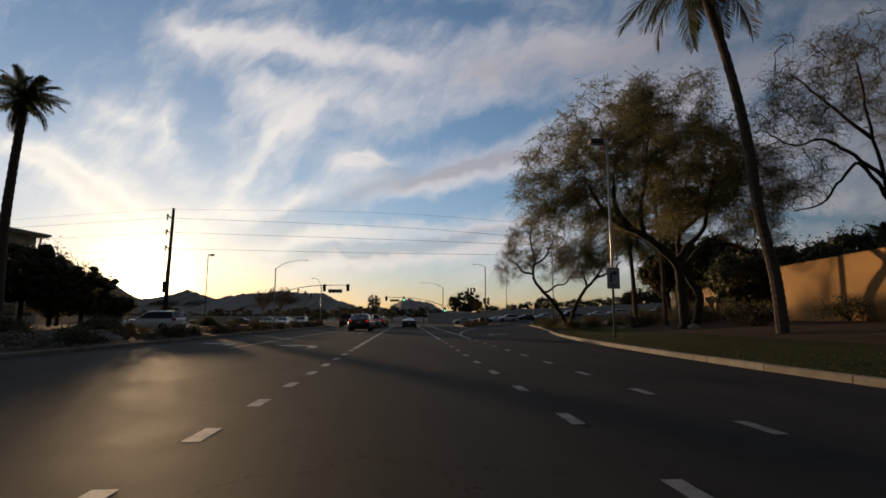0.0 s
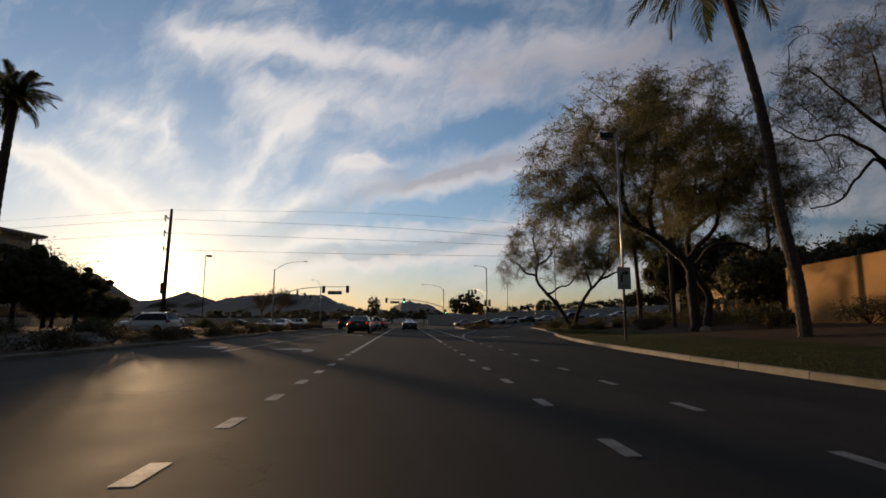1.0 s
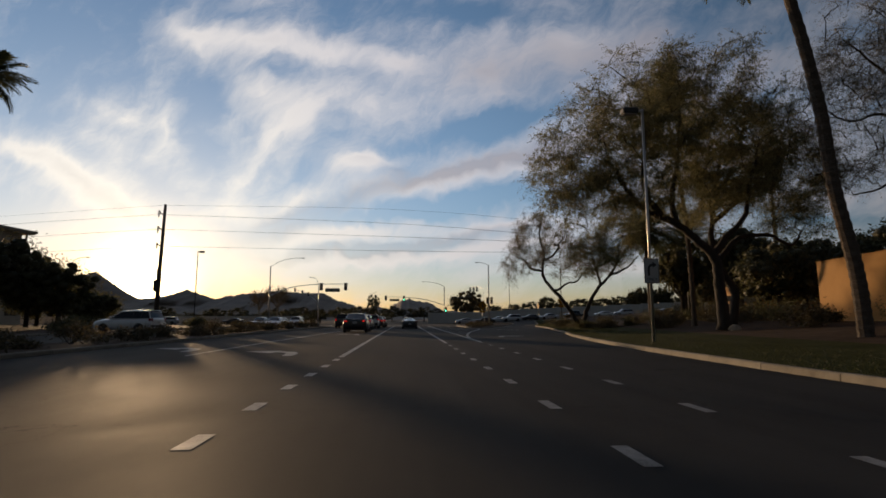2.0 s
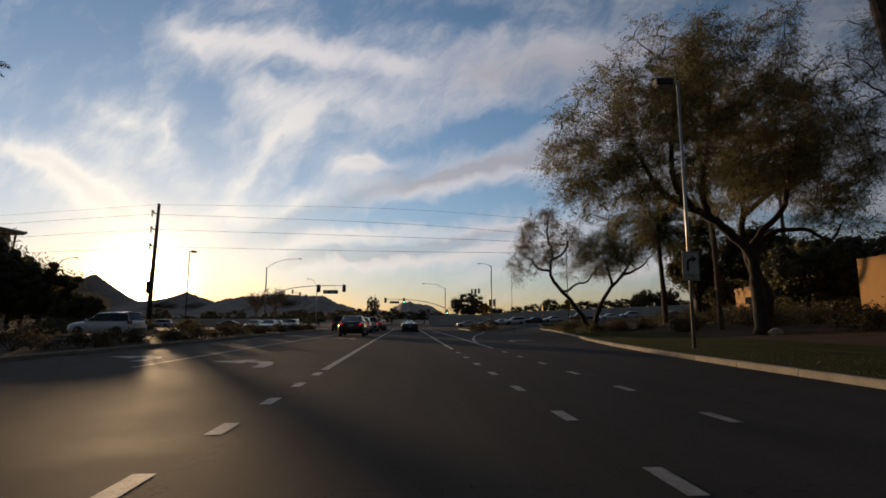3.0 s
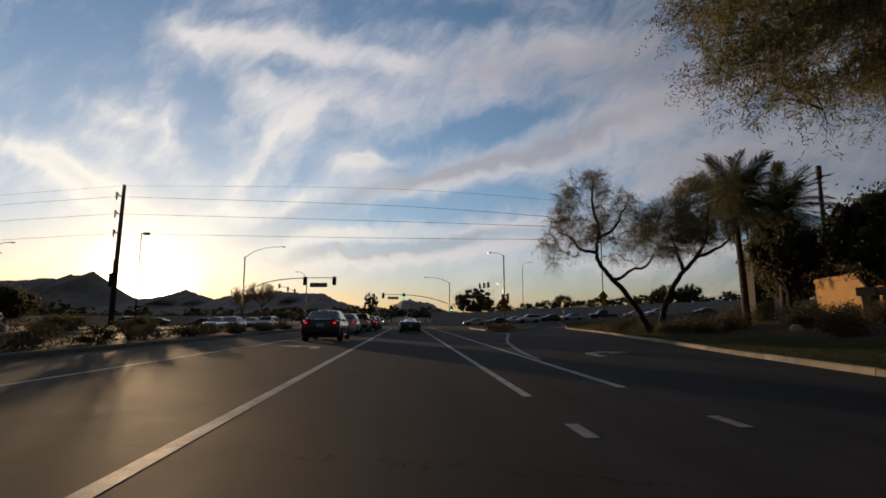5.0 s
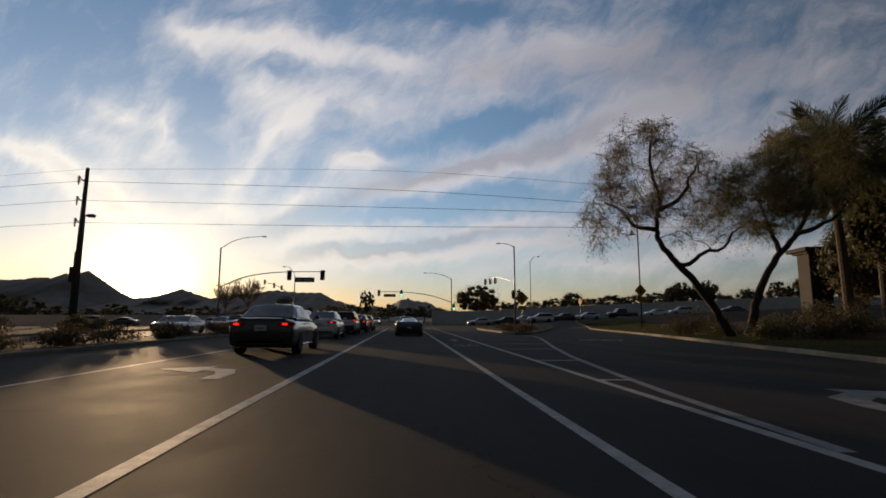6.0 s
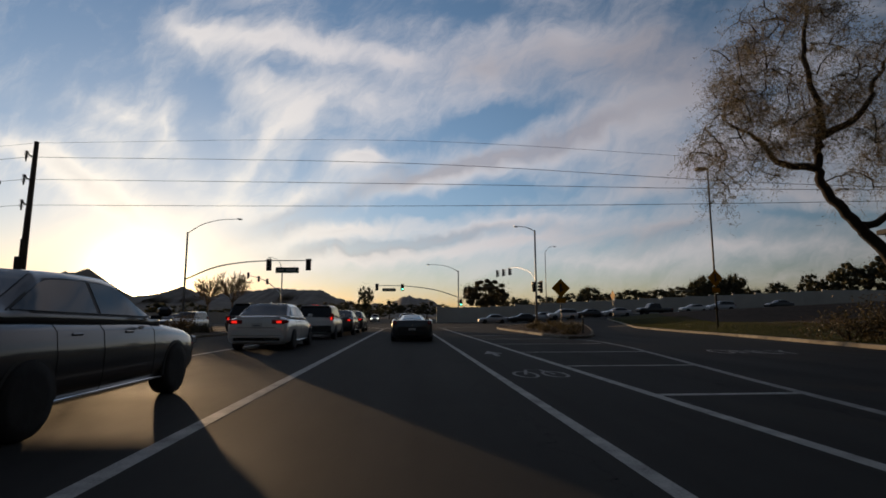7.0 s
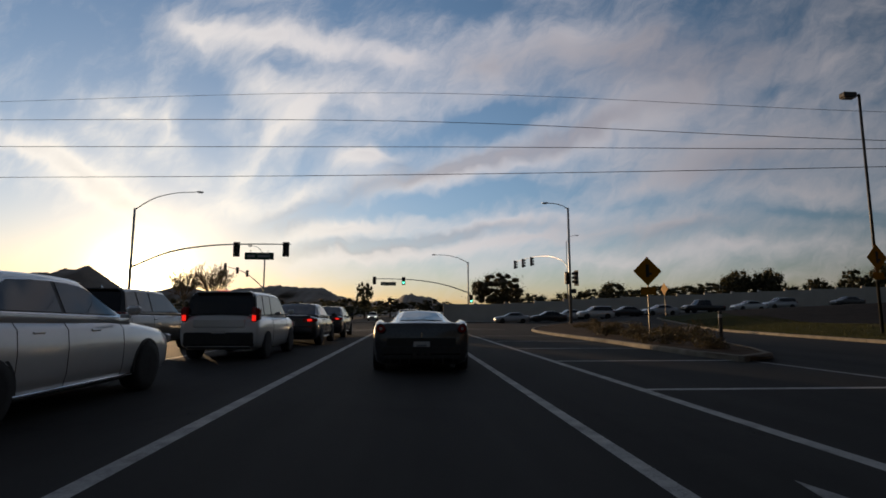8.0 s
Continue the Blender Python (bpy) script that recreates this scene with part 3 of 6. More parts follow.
for y in (43.6, 48.5, 54.3, 58.9, 63.75, 68.9, 74.0, 79, 84, 90):
    stripe([(4.4, y), (min(edge_x(y), 9.0) - 0.05, y)], 0.18, "white hatching bar across the gore", "hatch_bar")
stripe([(-9.8, 99.5), (4.4, 99.5)], 0.5, "wide white stop line at the crossing", "stop_line")
for y in (102.5, 105.5):
    stripe([(-24, y), (8.5, y)], 0.3, "white crosswalk line", "crosswalk_line")


def turn_arrow(x, y, side, size=1.0):
    """A painted turning arrow: a bent shaft and a head to one side."""
    shaft = [(0.25, -1.6), (0.55, -1.6), (0.52, -0.6), (0.3, 0.15), (-0.3, 0.55), (-0.3, 0.95), (-1.3, 0.4), (-0.3, -0.45), (-0.3, 0.05), (0.02, -0.2), (0.2, -0.7)]
    return paint("turn_arrow", [(x - side * px * size, y + py * size) for px, py in (shaft if side < 0 else shaft)][:: -1 if side > 0 else 1], "white painted turning arrow, worn", 0.006, PAINT if side < 0 else WORNPAINT)


turn_arrow(-3.75, 23.6, -1, 1.15)
turn_arrow(-7.9, 26.0, -1, 1.15)
turn_arrow(-3.6, 46.0, -1, 1.15)
turn_arrow(7.3, 41.0, 1, 1.15)
word = bpy.data.curves.new("lane_word", "FONT")
word.body, word.size, word.align_x = "ONLY", 1.0, "CENTER"
word.materials.append(WORNPAINT)
only = tagged(new("lane_word", word), "worn white word painted on the turning lane", "road marking", kind="structure")
only.matrix_basis = Matrix.Translation((11.6, 62.4, 0.006)) @ pose(0, 0, 0, 0, 0, -14) @ Matrix.Diagonal((0.95, 2.6, 1, 1))
paint("cycle_arrow", [(3.30, 62.1), (3.44, 62.1), (3.44, 63.1), (3.66, 63.1), (3.37, 64.4), (3.08, 63.1), (3.30, 63.1)], "white straight arrow of the cycle lane", 0.006, WORNPAINT)
# The cycle emblem: two wheels and a frame.
for wx, wy in ((3.05, 57.2), (3.65, 57.2)):
    ring = [(wx + 0.22 * math.cos(a * math.tau / 14), wy + 0.55 * math.sin(a * math.tau / 14)) for a in range(15)]
    stripe(ring, 0.07, "white painted cycle emblem wheel", "cycle_emblem", WORNPAINT)
stripe([(3.05, 57.2), (3.25, 58.1), (3.55, 58.1), (3.65, 57.2)], 0.07, "white painted cycle emblem frame", "cycle_emblem", WORNPAINT)

# ---- trees and plants ----
def leaf_cloud(rng, centres, spread, count, length, width, droop=0.25, up=0.2):
    """Small pointed leaves scattered about each of the centres."""
    c = np.repeat(np.asarray(centres, float), count, axis=0)
    n = len(c)
    off = rng.normal(size=(n, 3)) * np.asarray(spread)
    off[:, 2] -= droop * np.abs(rng.normal(size=n))
    p = c + off
    d = rng.normal(size=(n, 3))
    d[:, 2] = d[:, 2] * 0.7 - up
    d /= np.linalg.norm(d, axis=1)[:, None]
    s = np.cross(d, rng.normal(size=(n, 3)))
    s /= np.linalg.norm(s, axis=1)[:, None] + 1e-9
    ln = (length * rng.uniform(0.6, 1.35, n))[:, None]
    wd = (width * rng.uniform(0.7, 1.3, n))[:, None]
    quads = np.stack([p, p + d * ln * 0.45 + s * wd, p + d * ln, p + d * ln * 0.45 - s * wd], 1).reshape(-1, 3)
    return quads, np.arange(n * 4).reshape(-1, 4)


def sprays(rng, feet, reach, per_foot, size, droop):
    """Feathery foliage: thin drooping twigs from each foot, each with two rows of narrow leaflets."""
    lines = 7
    each = max(4, per_foot // (lines * 2))
    foot = np.repeat(feet, lines, axis=0)
    n = len(foot)
    d = rng.normal(size=(n, 3)) * np.array([1, 1, 0.7])
    d /= np.linalg.norm(d, axis=1)[:, None]
    ln = reach * rng.uniform(0.8, 2.2, n)[:, None]
    sag = np.stack([0 * ln[:, 0], 0 * ln[:, 0], -droop * ln[:, 0] * rng.uniform(0.3, 1.6, n)], 1)
    at = lambda f: foot + d * ln * f + sag * f * f
    side = np.cross(d, rng.normal(size=(n, 3)))
    side /= np.linalg.norm(side, axis=1)[:, None] + 1e-9
    thin = side * 0.007
    quads = [np.stack([at(a) - thin * (1 - a), at(b) - thin * (1 - b), at(b) + thin * (1 - b), at(a) + thin * (1 - a)], 1) for a, b in ((0, 0.5), (0.5, 1.0))]
    for k in range(each):
        f = (0.2 + 0.8 * (k + rng.uniform(0, 1, n)) / each)[:, None]
        p = at(f)
        for sgn in (-1, 1):
            w = side * sgn * 0.8 + d * 0.5 + rng.normal(size=(n, 3)) * 0.45
            w /= np.linalg.norm(w, axis=1)[:, None]
            s = np.cross(w, rng.normal(size=(n, 3)))
            s /= np.linalg.norm(s, axis=1)[:, None] + 1e-9
            l = size[0] * rng.uniform(0.6, 1.4, n)[:, None]
            quads.append(np.stack([p, p + w * l * 0.5 + s * size[1], p + w * l, p + w * l * 0.5 - s * size[1]], 1))
    v = np.concatenate(quads).reshape(-1, 3)
    return v, np.arange(len(v)).reshape(-1, 4)


def fast_mesh(name, verts, faces, material):
    me = bpy.data.meshes.new(name)
    me.vertices.add(len(verts))
    me.vertices.foreach_set("co", np.asarray(verts, np.float32).ravel())
    n = faces.shape[1]
    me.loops.add(faces.size)
    me.loops.foreach_set("vertex_index", faces.ravel().astype(np.int32))
    me.polygons.add(len(faces))
    me.polygons.foreach_set("loop_start", np.arange(0, faces.size, n, dtype=np.int32))
    me.polygons.foreach_set("loop_total", np.full(len(faces), n, np.int32))
    me.materials.append(material)
    me.update(calc_edges=True)
    return me


def grown_tree(name, x, y, z, limbs, crowns, label, seed, leaf=MESQUITE, tips=260, leaves=110, size=(0.13, 0.022), puff_size=0.42, trunk=0.28, twig_bend=0.5, category="tree", droop=0.3):
    """A tree grown from its main limbs into its crowns. limbs: lines of points from the foot; crowns: middle and half sizes of the leafy parts, all from the foot."""
    rng = np.random.default_rng(seed)
    root = base(name, x, y, z, 0, label, category)
    nodes, dirs, shapes, load = [], [], [], []
    for k, line in enumerate(limbs):
        pts = glide(line, 5)
        r0 = trunk if k == 0 else trunk * 0.62
        n = len(pts)
        jog = [p + Vector(rng.normal(size=3).tolist()) * (0.035 if 0 < i < n - 1 else 0.0) for i, p in enumerate(pts)]
        radii = [r0 * (1 - 0.72 * i / (n - 1)) * (1.35 if i == 0 and k == 0 else 1) for i in range(n)]
        shapes.append(tube(jog, radii, 9))
        for i, p in enumerate(jog):
            if i > n * 0.45:
                nodes.append(np.array(p))
    nodes = np.array(nodes)
    targets = []
    total = sum(a * b * c for _, (a, b, c) in crowns)
    for mid, half in crowns:
        m = int(tips * half[0] * half[1] * half[2] / total) + 6
        v = rng.normal(size=(m, 3))
        v /= np.linalg.norm(v, axis=1)[:, None]
        v *= rng.uniform(0.25, 1.0, m)[:, None] ** 0.5
        v *= 1 + 0.2 * np.sin(v[:, :1] * 7 + seed) * np.cos(v[:, 2:] * 6)
        p = np.asarray(mid) + v * np.asarray(half)
        keep = [noise.noise(Vector((q * 0.55 + seed).tolist())) > -0.22 for q in p]
        targets.append(p[keep])
    targets = np.concatenate(targets)
    order = np.argsort(((targets[:, None] - nodes[None]) ** 2).sum(-1).min(1))
    feet = []
    for i in order:
        t = targets[i]
        d2 = ((nodes - t) ** 2).sum(-1)
        a = nodes[d2.argmin()]
        gap = np.sqrt(d2.min())
        if gap < 0.25:
            continue
        steps = max(2, min(6, int(gap / 0.7) + 2))
        side = rng.normal(size=3) * gap * 0.12 * twig_bend
        line = []
        for s in range(steps + 1):
            f = s / steps
            q = a + (t - a) * f + side * math.sin(f * math.pi) + np.array([0, 0, gap * 0.16 * math.sin(f * math.pi)])
            line.append(q)
        line[0] = a
        r = 0.018 + 0.014 * gap
        shapes.append(tube(line, [max(0.007, r * (1 - 0.8 * s / steps)) for s in range(steps + 1)], 5, cap=False))
        nodes = np.concatenate([nodes, np.array(line[1:])])
        feet += [line[-1], line[-2]]
    part("trunk", joined(*shapes), BARK, root, "dark rough bark", smooth=True)
    v, q = sprays(rng, np.array(feet), puff_size, leaves, size, droop)
    ob = new("crown", fast_mesh("crown", v, q, leaf))
    ob.parent = root
    return root


def bush(name, x, y, z, rx, ry, rz, label, seed, leaf=SHRUB, count=2600, size=(0.14, 0.03), category="shrub", group=""):
    """A shrub: a few stems from the foot, and leaves about an uneven, lumpy body."""
    rng = np.random.default_rng(seed)
    root = base(name, x, y, z, 0, label, category, group)
    stems = []
    for k in range(7):
        a = rng.uniform(0, math.tau)
        tip = Vector((rx * 0.7 * math.cos(a), ry * 0.7 * math.sin(a), rz * rng.uniform(0.8, 1.5)))
        stems.append(tube([(0, 0, -0.05), tip * 0.5 + Vector((0, 0, 0.1 * rz)), tip], [0.03 * rz + 0.01, 0.02 * rz, 0.006], 5, cap=False))
    part("stem", joined(*stems), BARK, root)
    lumps = max(8, int(count / 160))
    c = rng.normal(size=(lumps, 3))
    c /= np.linalg.norm(c, axis=1)[:, None]
    c[:, 2] = np.abs(c[:, 2])
    c = c * rng.uniform(0.35, 0.95, lumps)[:, None] * np.array([rx, ry, rz * 1.7]) + np.array([0, 0, rz * 0.2])
    v, q = leaf_cloud(rng, c, (rx * 0.22, ry * 0.22, rz * 0.26), count // lumps, size[0], size[1], 0.08 * rz)
    v[:, 2] = np.maximum(v[:, 2], 0.0)
    ob = new("leaves", fast_mesh("leaves", v, q, leaf))
    ob.parent = root
    return root


def frond_mesh(length, seed, leaflets=44):
    rng = np.random.default_rng(seed)
    verts, faces = [], []
    rach = []
    for i in range(9):
        f = i / 8
        rach.append((0, length * (f - 0.14 * f ** 3), length * (0.20 * f - 0.42 * f ** 2.2)))
    rib = tube(rach, [0.045 * (1 - 0.85 * i / 8) for i in range(9)], 5, cap=False)
    out_v, out_f = [tuple(v) for v in rib[0]], [tuple(f) for f in rib[1]]
    tri_v, tri_f = [], []
    for i in range(leaflets):
        f = 0.13 + 0.87 * i / (leaflets - 1)
        p = np.array([0, length * (f - 0.14 * f ** 3), length * (0.20 * f - 0.42 * f ** 2.2)])
        ln = length * 0.165 * (0.45 + 1.1 * math.sin(math.pi * min(1, f * 0.85 + 0.12)))
        for s in (-1, 1):
            d = np.array([s * (0.85 - 0.35 * f), 0.45 + 0.4 * f, -0.28 + rng.normal() * 0.12])
            d /= np.linalg.norm(d)
            w = np.array([-d[1] * s, d[0] * s, 0.25]) * 0.022
            n = len(out_v)
            out_v += [tuple(p - w), tuple(p + d * ln * 0.5 - w * 1.3 + [0, 0, 0.02]), tuple(p + d * ln + [0, 0, -0.1 * ln]), tuple(p + d * ln * 0.5 + w * 1.3), tuple(p + w)]
            out_f += [(n, n + 1, n + 2, n + 3, n + 4)]
    me = bpy.data.meshes.new("frond")
    me.from_pydata(out_v, [], out_f)
    me.materials.append(PALMLEAF)
    return me


def palm(x, y, z, line, label, seed, length=3.2, fronds=44, r0=0.32, r1=0.2, skirt=0.35):
    """A palm: a ringed, slightly bent trunk, a boot of old leaf bases, and a head of feather fronds."""
    rng = np.random.default_rng(seed)
    root = base("palm_tree", x, y, z, 0, label, "palm tree")
    pts = glide(line, 16)
    n = len(pts)
    radii = [(r0 + (r1 - r0) * i / (n - 1)) * (1 + (0.09 if i % 2 else -0.02)) * (1.3 if i == 0 else 1) for i in range(n)]
    part("trunk", tube(pts, radii, 10), PALMBARK, root, "ringed brown trunk", smooth=False)
    top = pts[-1]
    boot = tube([top - Vector((0, 0, 1.1)), top - Vector((0, 0, 0.5)), top + Vector((0, 0, 0.25))], [r1 * 1.05, r1 * 1.9, r1 * 0.9], 9)
    part("crown_boot", boot, PALMBARK, root)
    meshes = [frond_mesh(length * s, seed + k) for k, s in enumerate((1.0, 0.9, 0.8))]
    for k in range(fronds):
        f = k / (fronds - 1)
        lift = 80 - 122 * f ** 0.85 + rng.normal() * 6
        ob = new("frond", meshes[k % 3])
        ob.parent = root
        ob.matrix_basis = Matrix.Translation(top) @ pose(0, 0, 0, 0, 0, k * 137.5 + rng.normal() * 8) @ pose(0, 0, 0, lift, rng.normal() * 16, 0)
    return root


def clumps(rng, centres, size):
    """Uneven leafy lumps that close the inside of a crown."""
    g = (1 + 5 ** 0.5) / 2
    ico = np.array([(-1, g, 0), (1, g, 0), (-1, -g, 0), (1, -g, 0), (0, -1, g), (0, 1, g), (0, -1, -g), (0, 1, -g), (g, 0, -1), (g, 0, 1), (-g, 0, -1), (-g, 0, 1)]) / 1.902
    tri = np.array([(0, 11, 5), (0, 5, 1), (0, 1, 7), (0, 7, 10), (0, 10, 11), (1, 5, 9), (5, 11, 4), (11, 10, 2), (10, 7, 6), (7, 1, 8), (3, 9, 4), (3, 4, 2), (3, 2, 6), (3, 6, 8), (3, 8, 9), (4, 9, 5), (2, 4, 11), (6, 2, 10), (8, 6, 7), (9, 8, 1)])
    v = [c + ico * rng.uniform(0.6, 1.15, (12, 1)) * np.asarray(size) for c in centres]
    return np.concatenate(v), np.concatenate([tri + 12 * i for i in range(len(v))])


def leafy(root, rng, centres, size, count, leaf, length, width):
    """A crown: inner lumps and a coat of small leaves."""
    v, f = clumps(rng, centres, size)
    inner = new("inner_crown", fast_mesh("inner_crown", v, f, leaf))
    inner.parent = root
    v, q = leaf_cloud(rng, centres, np.asarray(size) * 0.95, count, length, width, 0.05)
    outer = new("crown", fast_mesh("crown", v, q, leaf))
    outer.parent = root


def far_tree(x, y, z, h, r, label, seed, leaf=DARKLEAF, lumps=70, name="broadleaf_tree", foot=0.62, deep=0.36):
    rng = np.random.default_rng(seed)
    root = base(name, x, y, z, 0, label, "tree", "far trees")
    shapes = [tube([(0, 0, -0.3), (0.1, 0, h * 0.35), (0.0, 0.1, h * 0.6)], [0.3, 0.22, 0.1], 7)]
    c = rng.normal(size=(lumps, 3))
    c /= np.linalg.norm(c, axis=1)[:, None]
    c = c * rng.uniform(0.3, 1.0, lumps)[:, None] ** 0.5 * np.array([r, r, h * deep]) + np.array([0, 0, h * foot])
    for p in c[::6]:
        shapes.append(tube([(0, 0, h * 0.3), tuple(p * 0.6 + np.array([0, 0, h * 0.14])), tuple(p)], [0.12, 0.06, 0.02], 5, cap=False))
    part("trunk", joined(*shapes), BARK, root)
    leafy(root, rng, c, (r * 0.17, r * 0.17, h * 0.07), 54 if y < 150 else 36, leaf, 0.26 + 0.012 * h, 0.07)
    return root


# Leaning twin mesquite beside the turning lane.
grown_tree("mesquite_tree", 20.65, 65, 0.55, [[(0, 0, -0.4), (-1.05, 0, 1.5), (-2.3, 0, 3.2), (-3.15, 0, 4.0), (-3.9, 0.1, 5.0), (-4.3, 0.2, 6.0), (-4.2, 0.2, 7.1), (-4.0, 0.1, 7.9), (-4.3, 0, 9.0), (-4.6, 0, 10.6), (-4.3, 0, 12.6)],
           [(-3.05, 0, 3.9), (-2.4, -0.2, 4.1), (-1.5, -0.3, 4.8), (-0.3, -0.4, 5.0), (0.35, -0.3, 6.0), (1.2, -0.2, 6.5)], [(-4.3, 0.2, 6.2), (-5.6, 0.6, 6.6), (-6.4, 0.6, 7.6), (-7.4, 0.6, 8.0)], [(-4.3, 0.1, 7.4), (-3.0, -0.5, 8.1), (-2.4, -0.6, 9.4), (-1.6, -0.6, 10.6)]],
           [((-5.0, 0, 10.0), (3.3, 3.0, 3.6)), ((-2.2, 0, 8.2), (3.4, 2.8, 3.2)), ((-7.6, 0.2, 6.8), (1.9, 1.8, 2.6)), ((0.2, 0, 7.2), (2.2, 2.2, 2.0))],
           "leaning mesquite with thin, sparse brown-green foliage", 11, DRYLEAF, 700, 70, (0.14, 0.009), 0.6, 0.25, droop=0.55)
grown_tree("mesquite_tree", 20.0, 62.2, 0.6, [[(0, 0, -0.3), (0.6, 0, 1.8), (1.7, 0, 3.8), (3.2, 0.1, 5.4), (4.3, 0.2, 7.0), (4.7, 0.2, 9.6)],
           [(2.2, 0, 4.3), (1.9, 0.5, 6.2), (1.4, 0.6, 8.0)], [(3.2, 0.1, 5.4), (5.0, -0.5, 6.3), (6.4, -0.6, 7.6)]],
           [((1.2, 0, 7.8), (2.9, 2.6, 2.7)), ((4.2, 0, 9.4), (3.0, 2.8, 3.3))],
           "mesquite with dense brownish foliage leaning away from the road", 12, MESQUITE, 640, 110, (0.14, 0.012), 0.6, 0.26)
# The large pair over the verge.
grown_tree("mesquite_tree", 19.4, 35, 0.8, [[(0, 0, -0.3), (-0.05, 0, 2.0), (-0.3, 0, 4.0), (-1.4, 0, 5.2), (-2.6, 0.1, 6.2), (-4.4, 0.2, 7.0), (-5.4, 0.2, 8.2), (-6.6, 0.2, 10.2)],
           [(-2.4, 0.1, 6.0), (-2.6, 0.3, 7.6), (-2.0, 0.5, 10.2), (-1.6, 0.5, 13.6)], [(-3.4, 0.1, 6.6), (-4.6, -0.7, 7.6), (-5.0, -1.1, 9.4), (-4.6, -1.2, 12.0)],
           [(-0.4, 0, 4.0), (0.4, -0.2, 5.3), (1.5, -0.4, 6.4), (2.0, -0.5, 8.6), (2.8, -0.6, 11.4)]],
           [((-7.0, 0, 10.4), (4.0, 3.8, 3.6)), ((-4.2, 0, 13.2), (4.2, 4.0, 3.4)), ((-0.2, 0, 14.2), (4.2, 4.0, 3.6)), ((-8.2, 0, 7.8), (2.8, 2.8, 2.4)), ((2.6, 0, 11.0), (3.6, 3.4, 3.6)),
            ((-2.6, 0.6, 8.6), (5.0, 3.0, 2.4)), ((-9.2, 0.2, 9.6), (2.5, 2.6, 2.6)), ((1.2, -1.0, 9.0), (3.0, 2.4, 2.2))],
           "large mesquite with feathery olive-brown crown over the verge", 21, MESQUITE, 1250, 112, (0.155, 0.0155), 0.64, 0.36)
grown_tree("mesquite_tree", 22.6, 39.2, 0.9, [[(0, 0, -0.3), (0.3, 0, 2.2), (-0.9, 0, 4.2), (-1.0, 0, 6.6), (-0.4, 0.1, 9.4), (0.2, 0.2, 12.2)],
           [(-0.9, 0, 4.2), (0.8, -0.2, 5.8), (2.8, -0.4, 6.0), (4.4, -0.4, 5.4), (5.6, -0.2, 6.6)], [(-0.8, 0, 7.0), (1.8, 0.2, 9.0), (4.0, 0.3, 10.6)]],
           [((-2.8, 0.5, 8.4), (2.6, 2.4, 2.2)), ((0.2, 0, 12.2), (4.6, 3.8, 3.6)), ((4.4, 0, 10.4), (3.6, 3.6, 3.6)), ((5.6, 0, 7.4), (2.2, 2.2, 1.8))],
           "large mesquite with crooked limbs and thin outer foliage", 22, MESQUITE, 800, 112, (0.155, 0.0145), 0.64, 0.32)
grown_tree("mesquite_tree", 33.4, 32.0, 1.1, [[(0, 0, -0.3), (-0.3, 0, 3.0), (-0.8, 0, 6.2), (-1.4, 0, 9.6), (-2.0, 0, 13.6), (-2.4, 0, 17.4)],
           [(-1.0, 0, 7.6), (-3.2, -0.3, 10.2), (-4.8, -0.5, 9.0), (-6.4, -0.6, 7.4), (-8.2, -0.6, 6.9)], [(-1.4, 0, 9.4), (-3.6, 0.2, 11.2), (-5.2, 0.3, 12.0), (-7.2, 0.3, 11.5), (-9.0, 0.3, 12.4)],
           [(-1.8, 0, 12.0), (-4.6, 0.3, 14.6), (-7.0, 0.3, 16.6)], [(-1.0, 0, 8.0), (1.6, 0, 11.0), (2.8, 0, 15.0)]],
           [((-7.6, 0, 11.6), (3.2, 3.2, 4.4)), ((-5.2, 0, 15.8), (4.0, 3.4, 4.0)), ((-0.6, 0, 17.0), (4.0, 3.4, 4.0)), ((2.4, 0, 13.0), (3.4, 3.2, 4.2)), ((-8.6, 0, 8.4), (1.8, 1.8, 1.6))],
           "half-bare tree with fine twigs and sparse brown leaves", 23, DRYLEAF, 1200, 56, (0.12, 0.010), 0.6, 0.22)
# Palms.
palm(17.8, 23.4, 0.7, [(0, 0, -0.4), (-0.15, 0, 2.3), (-0.7, 0, 5.5), (-1.0, 0, 9.0), (-1.7, 0, 12.9), (-3.0, 0, 17.8)], "tall date palm leaning over the verge", 31, 4.9, 38, 0.27, 0.19)
palm(22.3, 43.4, 0.9, [(0, 0, -0.4), (-0.1, 0, 6), (-0.6, 0, 12), (-1.4, 0, 17.2)], "tall date palm standing among mesquites", 32, 3.6, 44, 0.18, 0.13)
palm(30.0, 66.6, 0.9, [(0, 0, -0.4), (-0.1, 0, 4), (-0.25, 0, 7), (-0.45, 0, 10.9)], "date palm with a full dark head of fronds", 33, 5.4, 60)
palm(36.4, 70.5, 1.0, [(0, 0, -0.4), (0, 0, 5), (0.1, 0, 10.4)], "date palm with drooping fronds behind the leaning trees", 34, 6.2, 64)
palm(-33.9, 47.3, 0.1, [(0, 0, -0.4), (-0.2, 0, 8), (0, 0, 14), (0.4, 0, 20.4)], "tall palm on the far side of the road", 35, 3.6, 46, 0.42, 0.3)
palm(46, 47, 1.2, [(0, 0, -0.4), (0, 0, 4), (0.1, 0, 6.6)], "short palm behind the ochre wall", 36, 3.4, 40)

